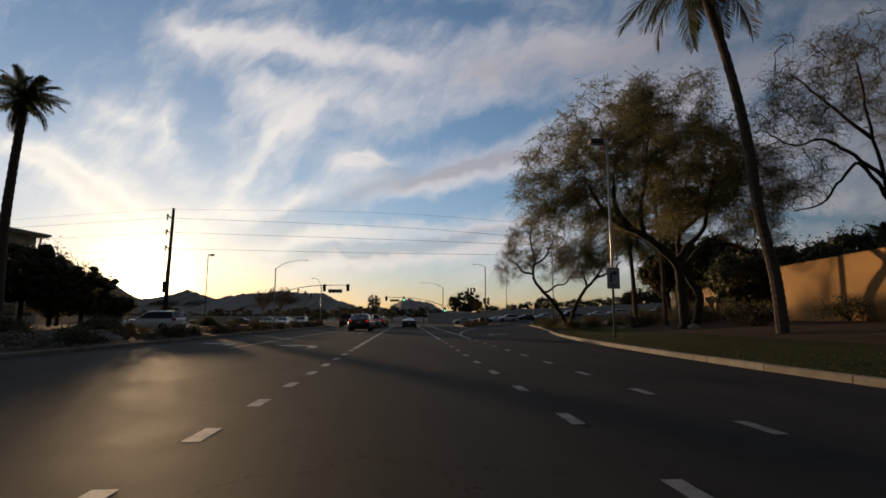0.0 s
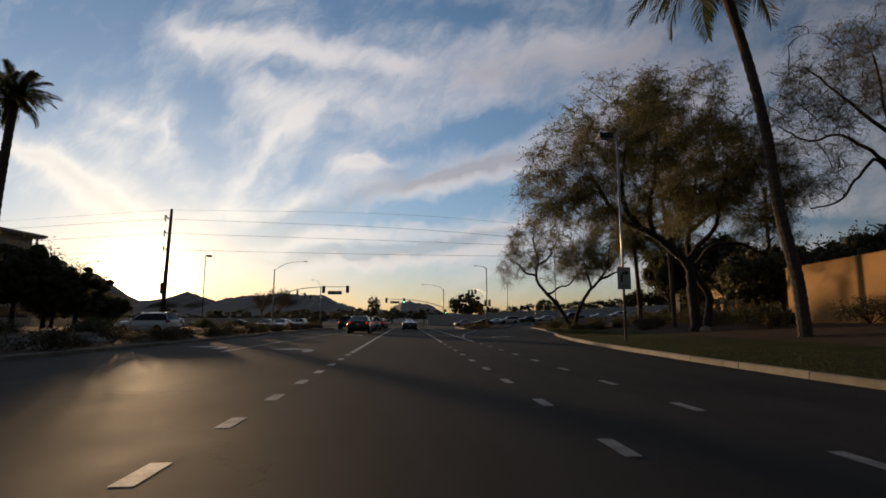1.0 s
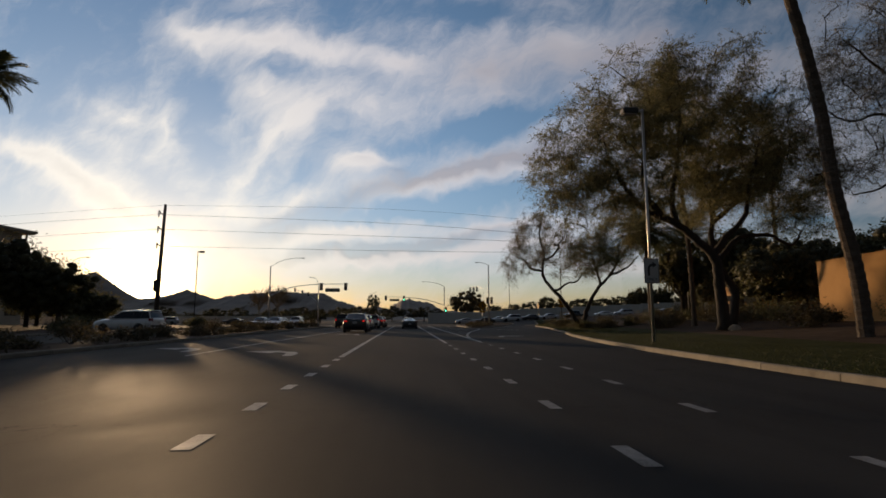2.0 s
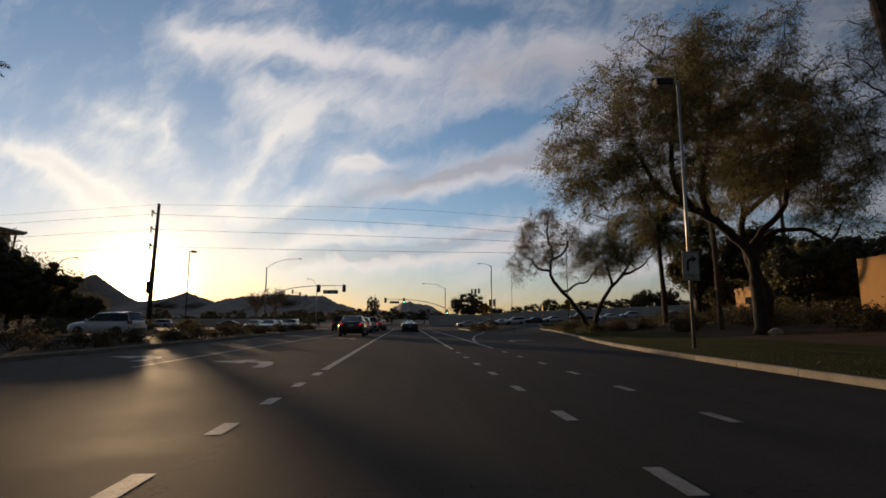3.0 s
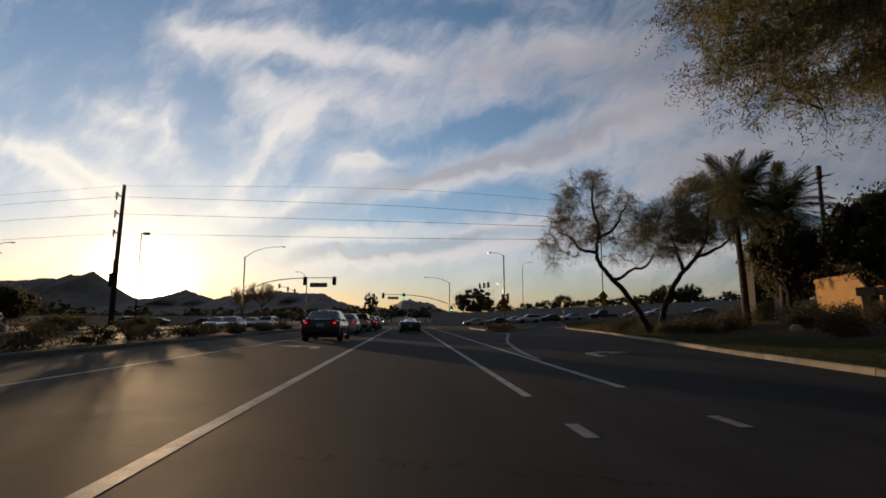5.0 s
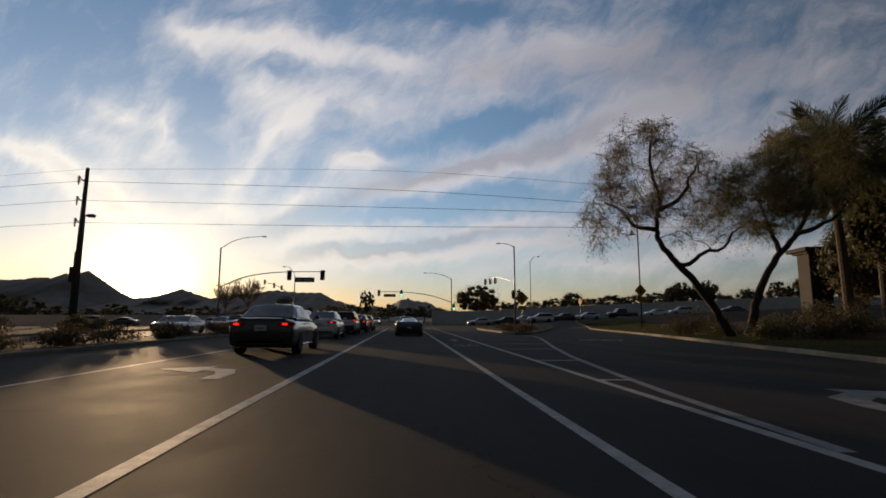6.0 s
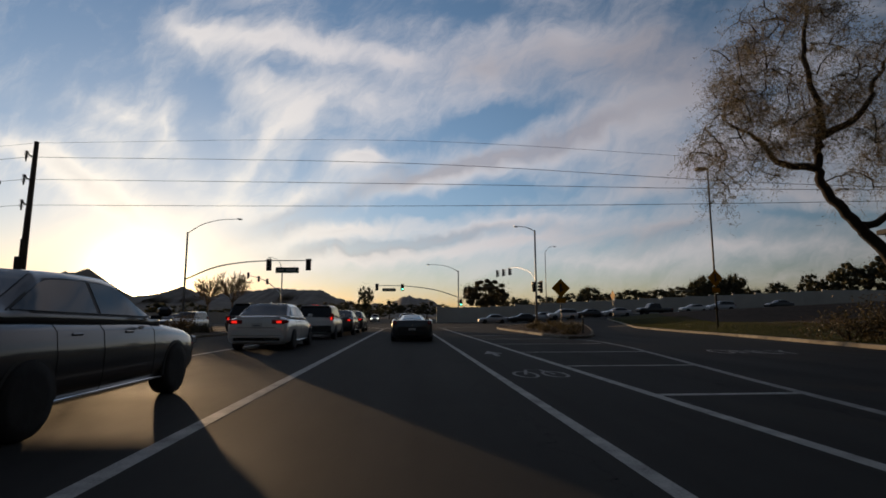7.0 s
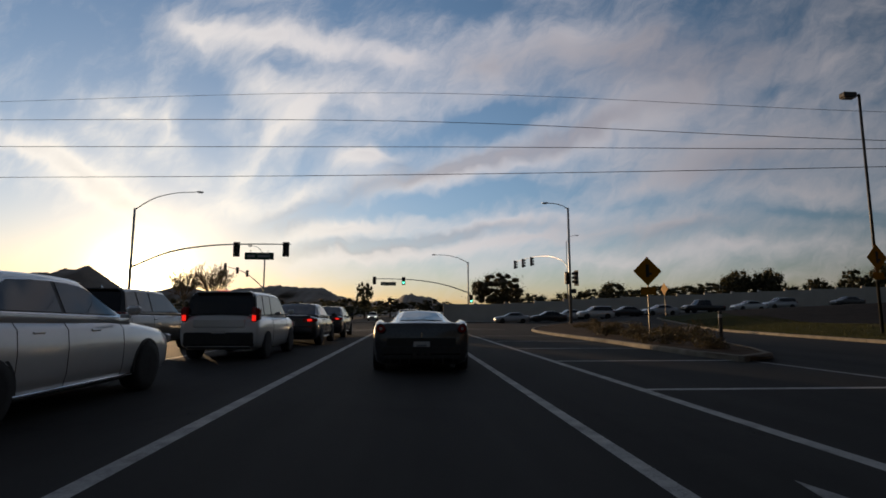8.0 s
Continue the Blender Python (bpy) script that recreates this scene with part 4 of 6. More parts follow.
# ---- walls, buildings, hills ----
def hills(name, y, ridge, label, seed, rough=9.0, deep=500):
    """A range of hills with a sloping, creased face under its ridge line."""
    rng = np.random.default_rng(seed)
    xs = np.linspace(ridge[0][0], ridge[-1][0], 620)
    top = np.interp(xs, [r[0] for r in ridge], [r[1] for r in ridge])
    top = top + np.convolve(rng.normal(size=len(xs)), np.ones(9) / 9, "same") * rough * 0.8 + rng.normal(size=len(xs)) * rough * 0.10
    rows = []
    for k in range(9):
        f = k / 8
        fold = np.convolve(rng.normal(size=len(xs)), np.ones(17) / 17, "same") * rough * 3.2 * math.sin(f * math.pi)
        rows.append([(x, y - deep * (1 - f) + fo * 4, -2 + (h + 2) * f ** 1.25 + fo * 0.5) for x, h, fo in zip(xs, top, fold)])
    rows.append([(x, y + deep, -2) for x in xs])
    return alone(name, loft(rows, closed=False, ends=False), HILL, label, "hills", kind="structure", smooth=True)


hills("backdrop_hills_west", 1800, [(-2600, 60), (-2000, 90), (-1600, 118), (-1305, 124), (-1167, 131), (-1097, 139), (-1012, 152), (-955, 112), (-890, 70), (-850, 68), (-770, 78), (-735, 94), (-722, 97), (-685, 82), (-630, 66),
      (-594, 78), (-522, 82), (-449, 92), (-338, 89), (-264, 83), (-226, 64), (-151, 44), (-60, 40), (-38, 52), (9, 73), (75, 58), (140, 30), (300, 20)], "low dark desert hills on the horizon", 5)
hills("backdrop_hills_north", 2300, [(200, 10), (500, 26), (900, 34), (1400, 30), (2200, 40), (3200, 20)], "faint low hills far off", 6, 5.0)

# Ochre garden wall with a capping, behind the verge.
def wall_run(name, a, b, z0, h, t, material, label, cap=0.06, pier=0.0):
    root = tagged(new(name), label, "wall", kind="structure")
    a, b = Vector((*a, 0)), Vector((*b, 0))
    d = (b - a)
    m = Matrix.Translation((a.x, a.y, z0)) @ Matrix.Rotation(math.atan2(d.y, d.x), 4, "Z")
    part("wall_body", moved(box(d.length / 2, 0, h / 2 - 0.2, d.length, t, h + 0.4, 0.01), m), material, root)
    part("coping", moved(box(d.length / 2, 0, h + cap / 2 + 0.001, d.length + 0.04, t + 0.08, cap, 0.015), m), material, root)
    if pier:
        for k in range(int(d.length / pier) + 1):
            part("pier", moved(box(k * pier, 0, h / 2, 0.42, t + 0.1, h + 0.12, 0.015), m), material, root)
    return root


wall_run("wall_ochre", (29.4, 39.5), (26.6, 22), 1.2, 3.9, 0.22, STUCCO, "tall ochre stucco garden wall lit by the low sun")
wall_run("wall_ochre_far", (29.4, 39.5), (44, 46), 1.2, 3.9, 0.22, STUCCO, "ochre stucco garden wall turning away from the road")

# Grey block wall along the crossing road, in panels that step with the ground.
root = tagged(new("wall_boundary"), "long grey block wall along the crossing road", "wall", kind="structure")
for k in range(29):
    x = 6.5 + 5.0 * k
    z = rise(x + 2.5, 146)
    part("wall_panel", box(x + 2.5, 146 + 0.05 * x, z + 1.35, 4.96, 0.2, 3.1, 0.01), BLOCKWALL, root)
    part("wall_pier", box(x, 146 + 0.05 * x - 0.08, z + 1.4, 0.4, 0.34, 3.3, 0.015), BLOCKWALL, root)
for k in range(24):
    x = -34 - 5.0 * k
    part("wall_panel", box(x + 2.5, 148, 0.9, 4.96, 0.2, 2.2, 0.01), BLOCKWALL, root)


def office(x, y, turn):
    """A three-storey office block with a flat roof, a projecting roof canopy and window bands."""
    b = base("office_building", x, y, 0, turn, "cream stucco office block with a projecting flat roof canopy", "building")
    part("wall", box(0, 0, 7.6, 26, 22, 15.4, 0.03), CREAM, b)
    part("parapet", box(0, 0, 15.6, 26.4, 22.4, 0.7, 0.05), CREAM, b)
    part("roof_canopy", joined(box(6, -1, 19.4, 17, 25, 0.5, 0.05), box(6, -1, 19.0, 16.4, 24.4, 0.25, 0.03)), CREAM, b, "thin projecting roof slab")
    for px, py in ((13, -12), (13, 0), (13, 10), (0, -12)):
        part("canopy_post", tube([(px, py, 15.8), (px + 0.4, py, 19.0)], 0.22, 8), CREAM, b)
    part("penthouse_wall", box(5.5, -1, 17.5, 14.5, 21, 3.2, 0.03), CREAM, b)
    for floor in range(3):
        for k in range(6):
            w = part("window", box(-10.5 + k * 4.2, -11.05, 3.0 + floor * 4.6, 2.8, 0.12, 2.2, 0.02), DARKSTEEL, b)
            part("pane", box(-10.5 + k * 4.2, -11.13, 3.0 + floor * 4.6, 2.6, 0.05, 2.0), WINDOW, w)
        for k in range(5):
            w = part("window", box(13.05, -8.4 + k * 4.2, 3.0 + floor * 4.6, 0.12, 2.8, 2.2, 0.02), DARKSTEEL, b)
            part("pane", box(13.13, -8.4 + k * 4.2, 3.0 + floor * 4.6, 0.05, 2.6, 2.0), WINDOW, w)
    return b


office(-94, 112, -8)


def house(x, y, z, turn, w, d, h, wall, label, flat=True):
    b = base("house", x, y, z, turn, label, "house")
    part("wall", box(0, 0, h / 2 - 0.5, w, d, h + 1, 0.02), wall, b)
    if flat:
        part("parapet", box(0, 0, h + 0.15, w + 0.2, d + 0.2, 0.5, 0.04), wall, b)
        part("porch", joined(box(-w * 0.25, -d / 2 - 1.2, h * 0.72, w * 0.4, 2.4, 0.35, 0.03), box(-w * 0.43, -d / 2 - 2.2, h * 0.33, 0.5, 0.5, h * 0.75, 0.03), box(-w * 0.07, -d / 2 - 2.2, h * 0.33, 0.5, 0.5, h * 0.75, 0.03)), wall, b)
    else:
        e = 0.5
        v = [(-w / 2 - e, -d / 2 - e, h), (w / 2 + e, -d / 2 - e, h), (w / 2 + e, d / 2 + e, h), (-w / 2 - e, d / 2 + e, h), (-w / 2 + 2, 0, h + 1.9), (w / 2 - 2, 0, h + 1.9)]
        v += [(p[0], p[1], p[2] - 0.2) for p in v[:4]]
        part("roof", (v, [(0, 1, 5, 4), (1, 2, 5), (2, 3, 4, 5), (3, 0, 4), (0, 6, 7, 1), (1, 7, 8, 2), (2, 8, 9, 3), (3, 9, 6, 0), (9, 8, 7, 6)]), ROOFTILE, b, "low clay tile roof")
        part("chimney", box(w * 0.22, 0.4, h + 1.6, 1.0, 1.0, 2.2, 0.03), wall, b)
    for k in (-1, 1):
        win = part("window", box(k * w * 0.28, -d / 2 - 0.03, h * 0.5, 1.5, 0.1, 1.3, 0.02), DARKSTEEL, b)
        part("pane", box(k * w * 0.28, -d / 2 - 0.09, h * 0.5, 1.3, 0.04, 1.1), WINDOW, win)
    return b


house(47.6, 72.9, 1.0, -17, 6, 10, 4.3, STUCCO, "low flat-roofed ochre stucco house among the trees")
house(55.5, 73.5, 1.0, -17, 8, 12, 6.3, STUCCO, "taller flat-roofed ochre stucco house behind the low one")


def gate_tower(x, y, z, turn):
    """A square stucco tower under a wide flat cap."""
    b = base("gate_tower", x, y, z, turn, "dark stucco tower with a wide flat cap among the trees", "tower")
    part("shaft", joined(box(0, 0, 4.0, 2.5, 2.5, 8.6, 0.06), box(0, 0, 0.3, 2.9, 2.9, 0.9, 0.05)), DARKSTUCCO, b)
    part("cap", joined(box(0, 0, 8.75, 4.2, 4.2, 0.5, 0.05), box(0, 0, 8.4, 3.2, 3.2, 0.3, 0.04)), DARKSTUCCO, b)


gate_tower(51.4, 95.5, 1.0, -8)


def gateway(x, y, z, turn):
    """A low garden gateway: two pillars with pale caps, a lintel and planters."""
    b = base("garden_gateway", x, y, z, turn, "cream garden gateway with square pillars and planters", "gateway")
    for k in (-1, 1):
        pillar = part("pillar", box(k * 0.95, 0, 1.0, 0.42, 0.42, 2.2, 0.02), CREAM, b)
        part("pillar_cap", box(k * 0.95, 0, 2.14, 0.56, 0.56, 0.12, 0.02), CREAM, pillar)
    part("lintel", joined(box(-0.8, 0, 2.55, 1.4, 0.7, 0.7, 0.03), box(0.95, 0, 2.55, 1.7, 0.7, 0.7, 0.03)), CREAM, b)
    for px, pw in ((-1.9, 0.8), (0.1, 1.1)):
        part("planter", box(px, -0.7, 0.4, pw, 0.8, 0.9, 0.04), CREAM, b)


gateway(39.0, 63.0, 1.0, -60)


def cell_tower(x, y, z):
    b = base("cell_tower", x, y, z, 0, "tall slim dark cell tower far behind the houses", "tower")
    part("pole", tube([(0, 0, -0.5), (0, 0, 18), (0, 0, 35)], [0.75, 0.6, 0.45], 14), DARKSTEEL, b, smooth=True)
    part("antenna_shroud", tube([(0, 0, 34.8), (0, 0, 35), (0, 0, 38.3), (0, 0, 38.5)], [0.4, 0.72, 0.72, 0.4], 14), DARKSTEEL, b)


cell_tower(108, 150, 3.0)
house(112, 215, 3.4, -12, 15, 9, 3.6, CREAM, "cream house with a red tile roof behind the wall", flat=False)


# ---- poles, signals, signs ----
def signal_head(parent, x, y, z, turn=0, lit=None, scale=1.0, plate=True):
    """A three-lamp signal head: housing, back plate, lenses with hoods. It faces back along the road at turn 0."""
    m = Matrix.Translation((x, y, z)) @ Matrix.Rotation(radians(turn), 4, "Z") @ Matrix.Diagonal((scale, scale, scale, 1))
    head = part("signal_head", moved(box(0, 0.1, 0, 0.36, 0.22, 1.08, 0.03), m), SIGNALBLACK, parent)
    if plate:
        part("back_plate", moved(box(0, 0.12, 0, 0.6, 0.02, 1.34, 0.004), m), SIGNALBLACK, head)
    for k in range(3):
        zc = 0.35 - 0.35 * k
        ring = [(0.14 * math.cos(a * math.tau / 14), 0, 0.14 * math.sin(a * math.tau / 14)) for a in range(14)]
        lens = loft([[(p[0], -0.015, p[2] + zc) for p in ring], [(p[0] * 0.5, -0.04, p[2] * 0.5 + zc) for p in ring]])
        part("lens", moved(lens, m), GREENLIGHT if lit == k else DARKLENS, head, "lit green lens" if lit == k else "")
        arc = [(0.155 * math.cos(a), 0.155 * math.sin(a) + zc) for a in np.linspace(-0.5, math.pi + 0.5, 10)]
        hood = [[(px, -0.01, pz) for px, pz in arc], [(px, -0.24, pz) for px, pz in arc]]
        inn = [[(px * 0.93, -0.24, zc + (pz - zc) * 0.93) for px, pz in arc], [(px * 0.93, -0.01, zc + (pz - zc) * 0.93) for px, pz in arc]]
        part("hood", moved(loft(hood + inn, closed=False, ends=False), m), SIGNALBLACK, head)
    return head


def davit(parent, foot, reach, up, material=GALV, r=0.06):
    """A curved lamp arm with its cobra head."""
    x, y, z = foot
    dx, dy = reach
    line = glide([(x, y, z), (x + dx * 0.3, y + dy * 0.3, z + up * 0.62), (x + dx * 0.65, y + dy * 0.65, z + up * 0.93), (x + dx, y + dy, z + up)], 6)
    arm = part("lamp_arm", tube(line, [r * (1 - 0.4 * i / (len(line) - 1)) for i in range(len(line))], 8), material, parent)
    a = math.degrees(math.atan2(dy, dx))
    m = Matrix.Translation((x + dx, y + dy, z + up)) @ Matrix.Rotation(radians(a), 4, "Z")
    lamp = part("lamp_head", moved(loft([[(0.0, -0.06, -0.03), (0.0, 0.06, -0.03), (0, 0.06, 0.06), (0, -0.06, 0.06)], [(0.25, -0.16, -0.06), (0.25, 0.16, -0.06), (0.25, 0.14, 0.08), (0.25, -0.14, 0.08)],
                                         [(0.7, -0.13, -0.05), (0.7, 0.13, -0.05), (0.7, 0.1, 0.04), (0.7, -0.1, 0.04)]]), m), material, arm)
    part("lamp_lens", moved(box(0.42, 0, -0.085, 0.4, 0.22, 0.05, 0.02), m), LENS, lamp)
    return arm


def mast(x, y, z, height, label, lamp=None, r=0.16):
    b = base("signal_pole", x, y, z, 0, label, "traffic signal")
    part("foundation", tube([(0, 0, -0.3), (0, 0, 0.12)], 0.42, 14), CONCRETE, b)
    part("pole", tube([(0, 0, 0.1), (0, 0, height * 0.5), (0, 0, height)], [r, r * 0.86, r * 0.68], 12), GALV, b, smooth=True)
    part("base_plate", box(0, 0, 0.14, 0.5, 0.5, 0.05, 0.01), GALV, b)
    if lamp:
        davit(b, (0, 0, height - 0.15), lamp[:2], lamp[2])
    return b


def mast_arm(b, line, r=0.1):
    pts = glide(line, 6)
    return part("mast_arm", tube(pts, [r * (1 - 0.45 * i / (len(pts) - 1)) for i in range(len(pts))], 10), GALV, b, smooth=True)


def name_board(b, x, y, z, w, h):
    board = part("name_board", box(x, y, z, w, 0.04, h, 0.01), SIGNGREEN, b, "dark green street name board")
    for k, (f, l) in enumerate(((-0.28, 0.26), (0.16, 0.42))):
        part("lettering_bar", box(x + f * w, y - 0.026, z, l * w, 0.006, h * 0.34), SIGNWHITE, board)
    for s in (-0.3, 0.3):
        part("hanger", box(x + s * w, y, z + h * 0.5 + 0.12, 0.05, 0.03, 0.26), GALV, board)
    return board


# Near left signal with the long curved arm.
a = mast(-28.0, 117, 0, 12.2, "tall steel signal pole with long curved mast arm and lamp", (6.3, -0.3, 1.9))
mast_arm(a, [(0, 0, 6.0), (3.6, 0, 7.55), (7.2, 0, 8.25), (11, 0, 8.5), (16.2, 0, 8.55)])
signal_head(a, 10.6, -0.12, 7.95, 0, None, 1.15)
signal_head(a, 15.7, -0.12, 8.0, 0, None, 1.15)
name_board(a, 13.0, -0.1, 7.25, 3.0, 0.75)
# Far left signal turned the other way.
d = mast(-23.3, 150, 0, 10.6, "steel signal pole with a lamp across the crossing", (-1.9, -0.6, 2.0))
mast_arm(d, [(0, 0, 5.4), (-1.2, 0, 6.6), (-3.4, 0, 8.2), (-6.6, 0, 9.2)])
for hx, hz in ((-6.3, 9.1), (-4.3, 8.4), (-2.7, 7.9)):
    signal_head(d, hx, -0.12, hz, 40, None, 1.0, False)
# Far signal over the road ahead.
b2 = mast(11.0, 152, 0, 10.3, "far steel signal pole with arm and lamp over the road", (-5.6, 0, 1.4))
mast_arm(b2, [(0, 0, 5.0), (-4.0, 0, 6.3), (-8.4, 0, 7.05), (-13, 0, 7.3), (-16.4, 0, 7.3)])
signal_head(b2, -16.2, -0.12, 7.0)
signal_head(b2, -11.2, -0.12, 6.95, 0, 2)
name_board(b2, -13.8, -0.1, 6.45, 2.6, 0.6)
signal_head(b2, 0.5, -0.2, 3.9, 0, 2)
# Near right signal on the island.
c = mast(18.0, 116.5, 0.1, 12.7, "tall steel signal pole standing on the turning island", (-2.2, -0.2, 0.6))
mast_arm(c, [(0, 0, 6.0), (-0.1, 3.0, 7.3), (-0.3, 9.0, 8.4), (-0.6, 16.0, 8.9), (-1.1, 23.8, 9.1)], 0.055)
for hx, hy, hz in ((-0.45, 15.4, 8.35), (-0.75, 19.4, 8.5), (-1.1, 23.4, 8.65)):
    signal_head(c, hx, hy, hz, 68, None, 1.15, False)
signal_head(c, -0.35, -0.2, 5.0, 0, None, 1.25, False)
signal_head(c, 0.55, -0.05, 5.0, -70, None, 1.25, True)
part("walk_signal", box(0.3, -0.25, 3.6, 0.5, 0.35, 0.5, 0.04), SIGNALBLACK, c)


def road_lamp(x, y, z, h, reach, up, label):
    b = base("street_lamp", x, y, z, 0, label, "street lamp", "street lamps")
    part("pole", tube([(0, 0, -0.2), (0, 0, h * 0.5), (0, 0, h)], [0.11, 0.09, 0.07], 10), GALV, b, smooth=True)
    part("base_plate", box(0, 0, 0.06, 0.4, 0.4, 0.06, 0.01), GALV, b)
    davit(b, (0, 0, h - 0.1), reach, up)
    return b


road_lamp(31, 160, 1.0, 14.2, (1.6, -0.4), 1.3, "tall steel street lamp beyond the crossing")
road_lamp(-58, 100, 0.1, 10.5, (2.6, 0), 1.4, "steel street lamp far along the crossing road")


def box_lamp(x, y, z, h, label, side=-1, material=DARKSTEEL, r=0.075, footing=True):
    """A straight square-headed area lamp."""
    b = base("area_lamp", x, y, z, 0, label, "street lamp", "area lamps")
    if footing:
        part("footing", tube([(0, 0, -0.3), (0, 0, 0.25)], 0.2, 12), CONCRETE, b)
    part("pole", tube([(0, 0, -0.2), (0, 0, h)], [r, r * 0.85], 10), material, b, smooth=True)
    part("lamp_arm", box(side * 0.2, 0, h - 0.08, 0.4, 0.09, 0.09, 0.01), material, b)
    head = part("lamp_head", box(side * 0.62, 0, h - 0.1, 0.75, 0.42, 0.3, 0.05), DARKSTEEL, b, "box-shaped lamp head")
    part("lamp_lens", box(side * 0.62, 0, h - 0.265, 0.6, 0.32, 0.03, 0.008), LENS, head)
    return b


box_lamp(-32.3, 89.3, 0.1, 11.7, "slim dark area lamp in the far verge", 1)
box_lamp(24.8, 86.4, 0.4, 12.6, "slim dark area lamp on the grass nose", -1, DARKSTEEL, 0.075, False)
near_lamp = box_lamp(11.65, 27.85, 0.2, 10.9, "slim steel lamp post with a turn sign strapped on", -1, GALV, 0.07, False)


def turn_sign(x, y, z, turn):
    """A white upright lane sign: black border, a bent black arrow and a line of bars."""
    b = base("turn_lane_sign", x, y, z, turn, "white sign with a black right-turn arrow", "road sign")
    part("panel", box(0, 0, 0, 0.76, 0.02, 1.15, 0.006), SIGNWHITE, b)
    for px, pz, w, h in ((0, 0.535, 0.70, 0.018), (0, -0.535, 0.70, 0.018), (-0.345, 0, 0.018, 1.08), (0.345, 0, 0.018, 1.08)):
        part("border", box(px, -0.0125, pz, w, 0.005, h), SIGNBLACK, b)
    line = glide([(-0.14, -0.013, -0.22), (-0.14, -0.013, 0.1), (-0.06, -0.013, 0.24), (0.08, -0.013, 0.28)], 6)
    left, right = [], []
    for i, p in enumerate(line):
        t = (line[min(i + 1, len(line) - 1)] - line[max(0, i - 1)]).normalized()
        n = Vector((-t.z, 0, t.x)) * 0.055
        left.append(p + n)
        right.append(p - n)
    part("arrow_shaft", (left + right[::-1], [tuple(range(2 * len(line)))]), SIGNBLACK, b)
    part("arrow_head", ([(0.06, -0.0135, 0.43), (0.06, -0.0135, 0.13), (0.28, -0.0135, 0.28)], [(0, 1, 2)]), SIGNBLACK, b)
    tx = bpy.data.curves.new("lettering", "FONT")
    tx.body, tx.size, tx.align_x, tx.extrude = "ONLY", 0.2, "CENTER", 0.002
    tx.materials.append(SIGNBLACK)
    word = new("lettering", tx)
    word.parent = b
    word.matrix_basis = pose(0, -0.0145, -0.46, 90, 0, 0)
    for s in (0.3, -0.3):
        part("clamp", box(0, 0.03, s, 0.2, 0.04, 0.05, 0.006), GALV, b)
    return b


turn_sign(11.65, 27.74, 3.35, 8)


def diamond_sign(x, y, z, post_h, turn, label, face=SIGNYELLOW, plaque=True, side=1.0, post=True):
    b = base("warning_sign", x, y, z, turn, label, "road sign")
    if post:
        # Dark steel instead of galvanised puts the post's shade into its colour.
        part("post", box(0, 0.035, post_h / 2 - 0.2, 0.055, 0.055, post_h + 0.5, 0.006), DARKSTEEL, b)
    r = side * 0.7071
    c0 = 0.06
    pts = [(0, -r), (c0, -r + c0), (r - c0, -c0), (r, 0), (r - c0, c0), (c0, r - c0), (0, r), (-c0, r - c0), (-r + c0, c0), (-r, 0), (-r + c0, -c0), (-c0, -r + c0)]
    zc = post_h - r * 0.9
    panel = [[(px, yy, zc + pz) for px, pz in pts] for yy in (-0.004, 0.004)]
    part("panel", loft(panel), face, b, "diamond-shaped panel")
    part("brace", box(0, 0.012, zc, 0.05, 0.012, r * 1.5, 0.002), DARKSTEEL, b)
    if plaque:
        part("symbol", joined(box(0, -0.008, zc + 0.02, 0.16, 0.006, 0.62, 0.002), box(0.06, -0.008, zc - 0.12, 0.3, 0.0055, 0.12, 0.002)), SIGNBLACK, b, "black upright symbol")
        part("plaque", box(0, 0, zc - r - 0.24, 0.75, 0.008, 0.36, 0.002), face, b)
    return b


diamond_sign(12.2, 85.5, 0.15, 3.75, 0, "amber diamond warning sign with plaque, in shade")
diamond_sign(24.78, 86.28, 0.45, 4.3, 12, "amber diamond warning sign strapped to the lamp post", post=False)
diamond_sign(28.9, 117.5, 0.95, 3.7, -85, "yellow diamond warning sign catching the sun", SIGNYELLOW, False, 1.0)
bol = base("marker_post", 11.4, 78.4, 0.12, 0, "short dark marker post on the island tip", "bollard")
part("post", tube([(0, 0, -0.1), (0, 0, 1.15), (0, 0, 1.2)], [0.06, 0.06, 0.03], 10), DARKSTEEL, bol)
part("band", tube([(0, 0, 0.95), (0, 0, 1.07)], 0.064, 10), SIGNWHITE, bol)


def utility_pole(x, y, z, h):
    b = base("utility_pole", x, y, z, 0, "tall dark utility pole with insulators and cables", "utility pole")
    part("pole", tube([(0, 0, -0.5), (0.1, 0, h * 0.5), (0.35, 0, h)], [0.5, 0.42, 0.3], 12), WOODPOLE, b, smooth=True)
    for k, hz in enumerate((h - 2.4, h - 6.0, h - 9.8)):
        arm = part("bracket", tube([(0.25, 0, hz), (-0.55, 0, hz + 0.35), (-0.95, 0, hz + 0.9)], 0.12, 8), DARKSTEEL, b)
        for j in range(5):
            part("insulator", tube([(-0.95, 0, hz + 0.9 - 0.25 * j), (-0.95, 0, hz + 0.83 - 0.25 * j)], [0.3, 0.16], 10), CERAMIC, arm)
        part("clamp", tube([(-0.95, 0, hz + 1.0), (-0.95, 0, hz - 0.6)], 0.11, 6), DARKSTEEL, arm)
    part("equipment_box", box(-0.45, -0.2, 8.6, 0.9, 0.6, 2.6, 0.05), DARKSTEEL, b)
    part("riser_conduit", tube([(-0.35, -0.3, 0), (-0.3, -0.3, 12.5)], 0.08, 8), DARKSTEEL, b)
    return b


utility_pole(-55.0, 126.8, 0, 27.2)


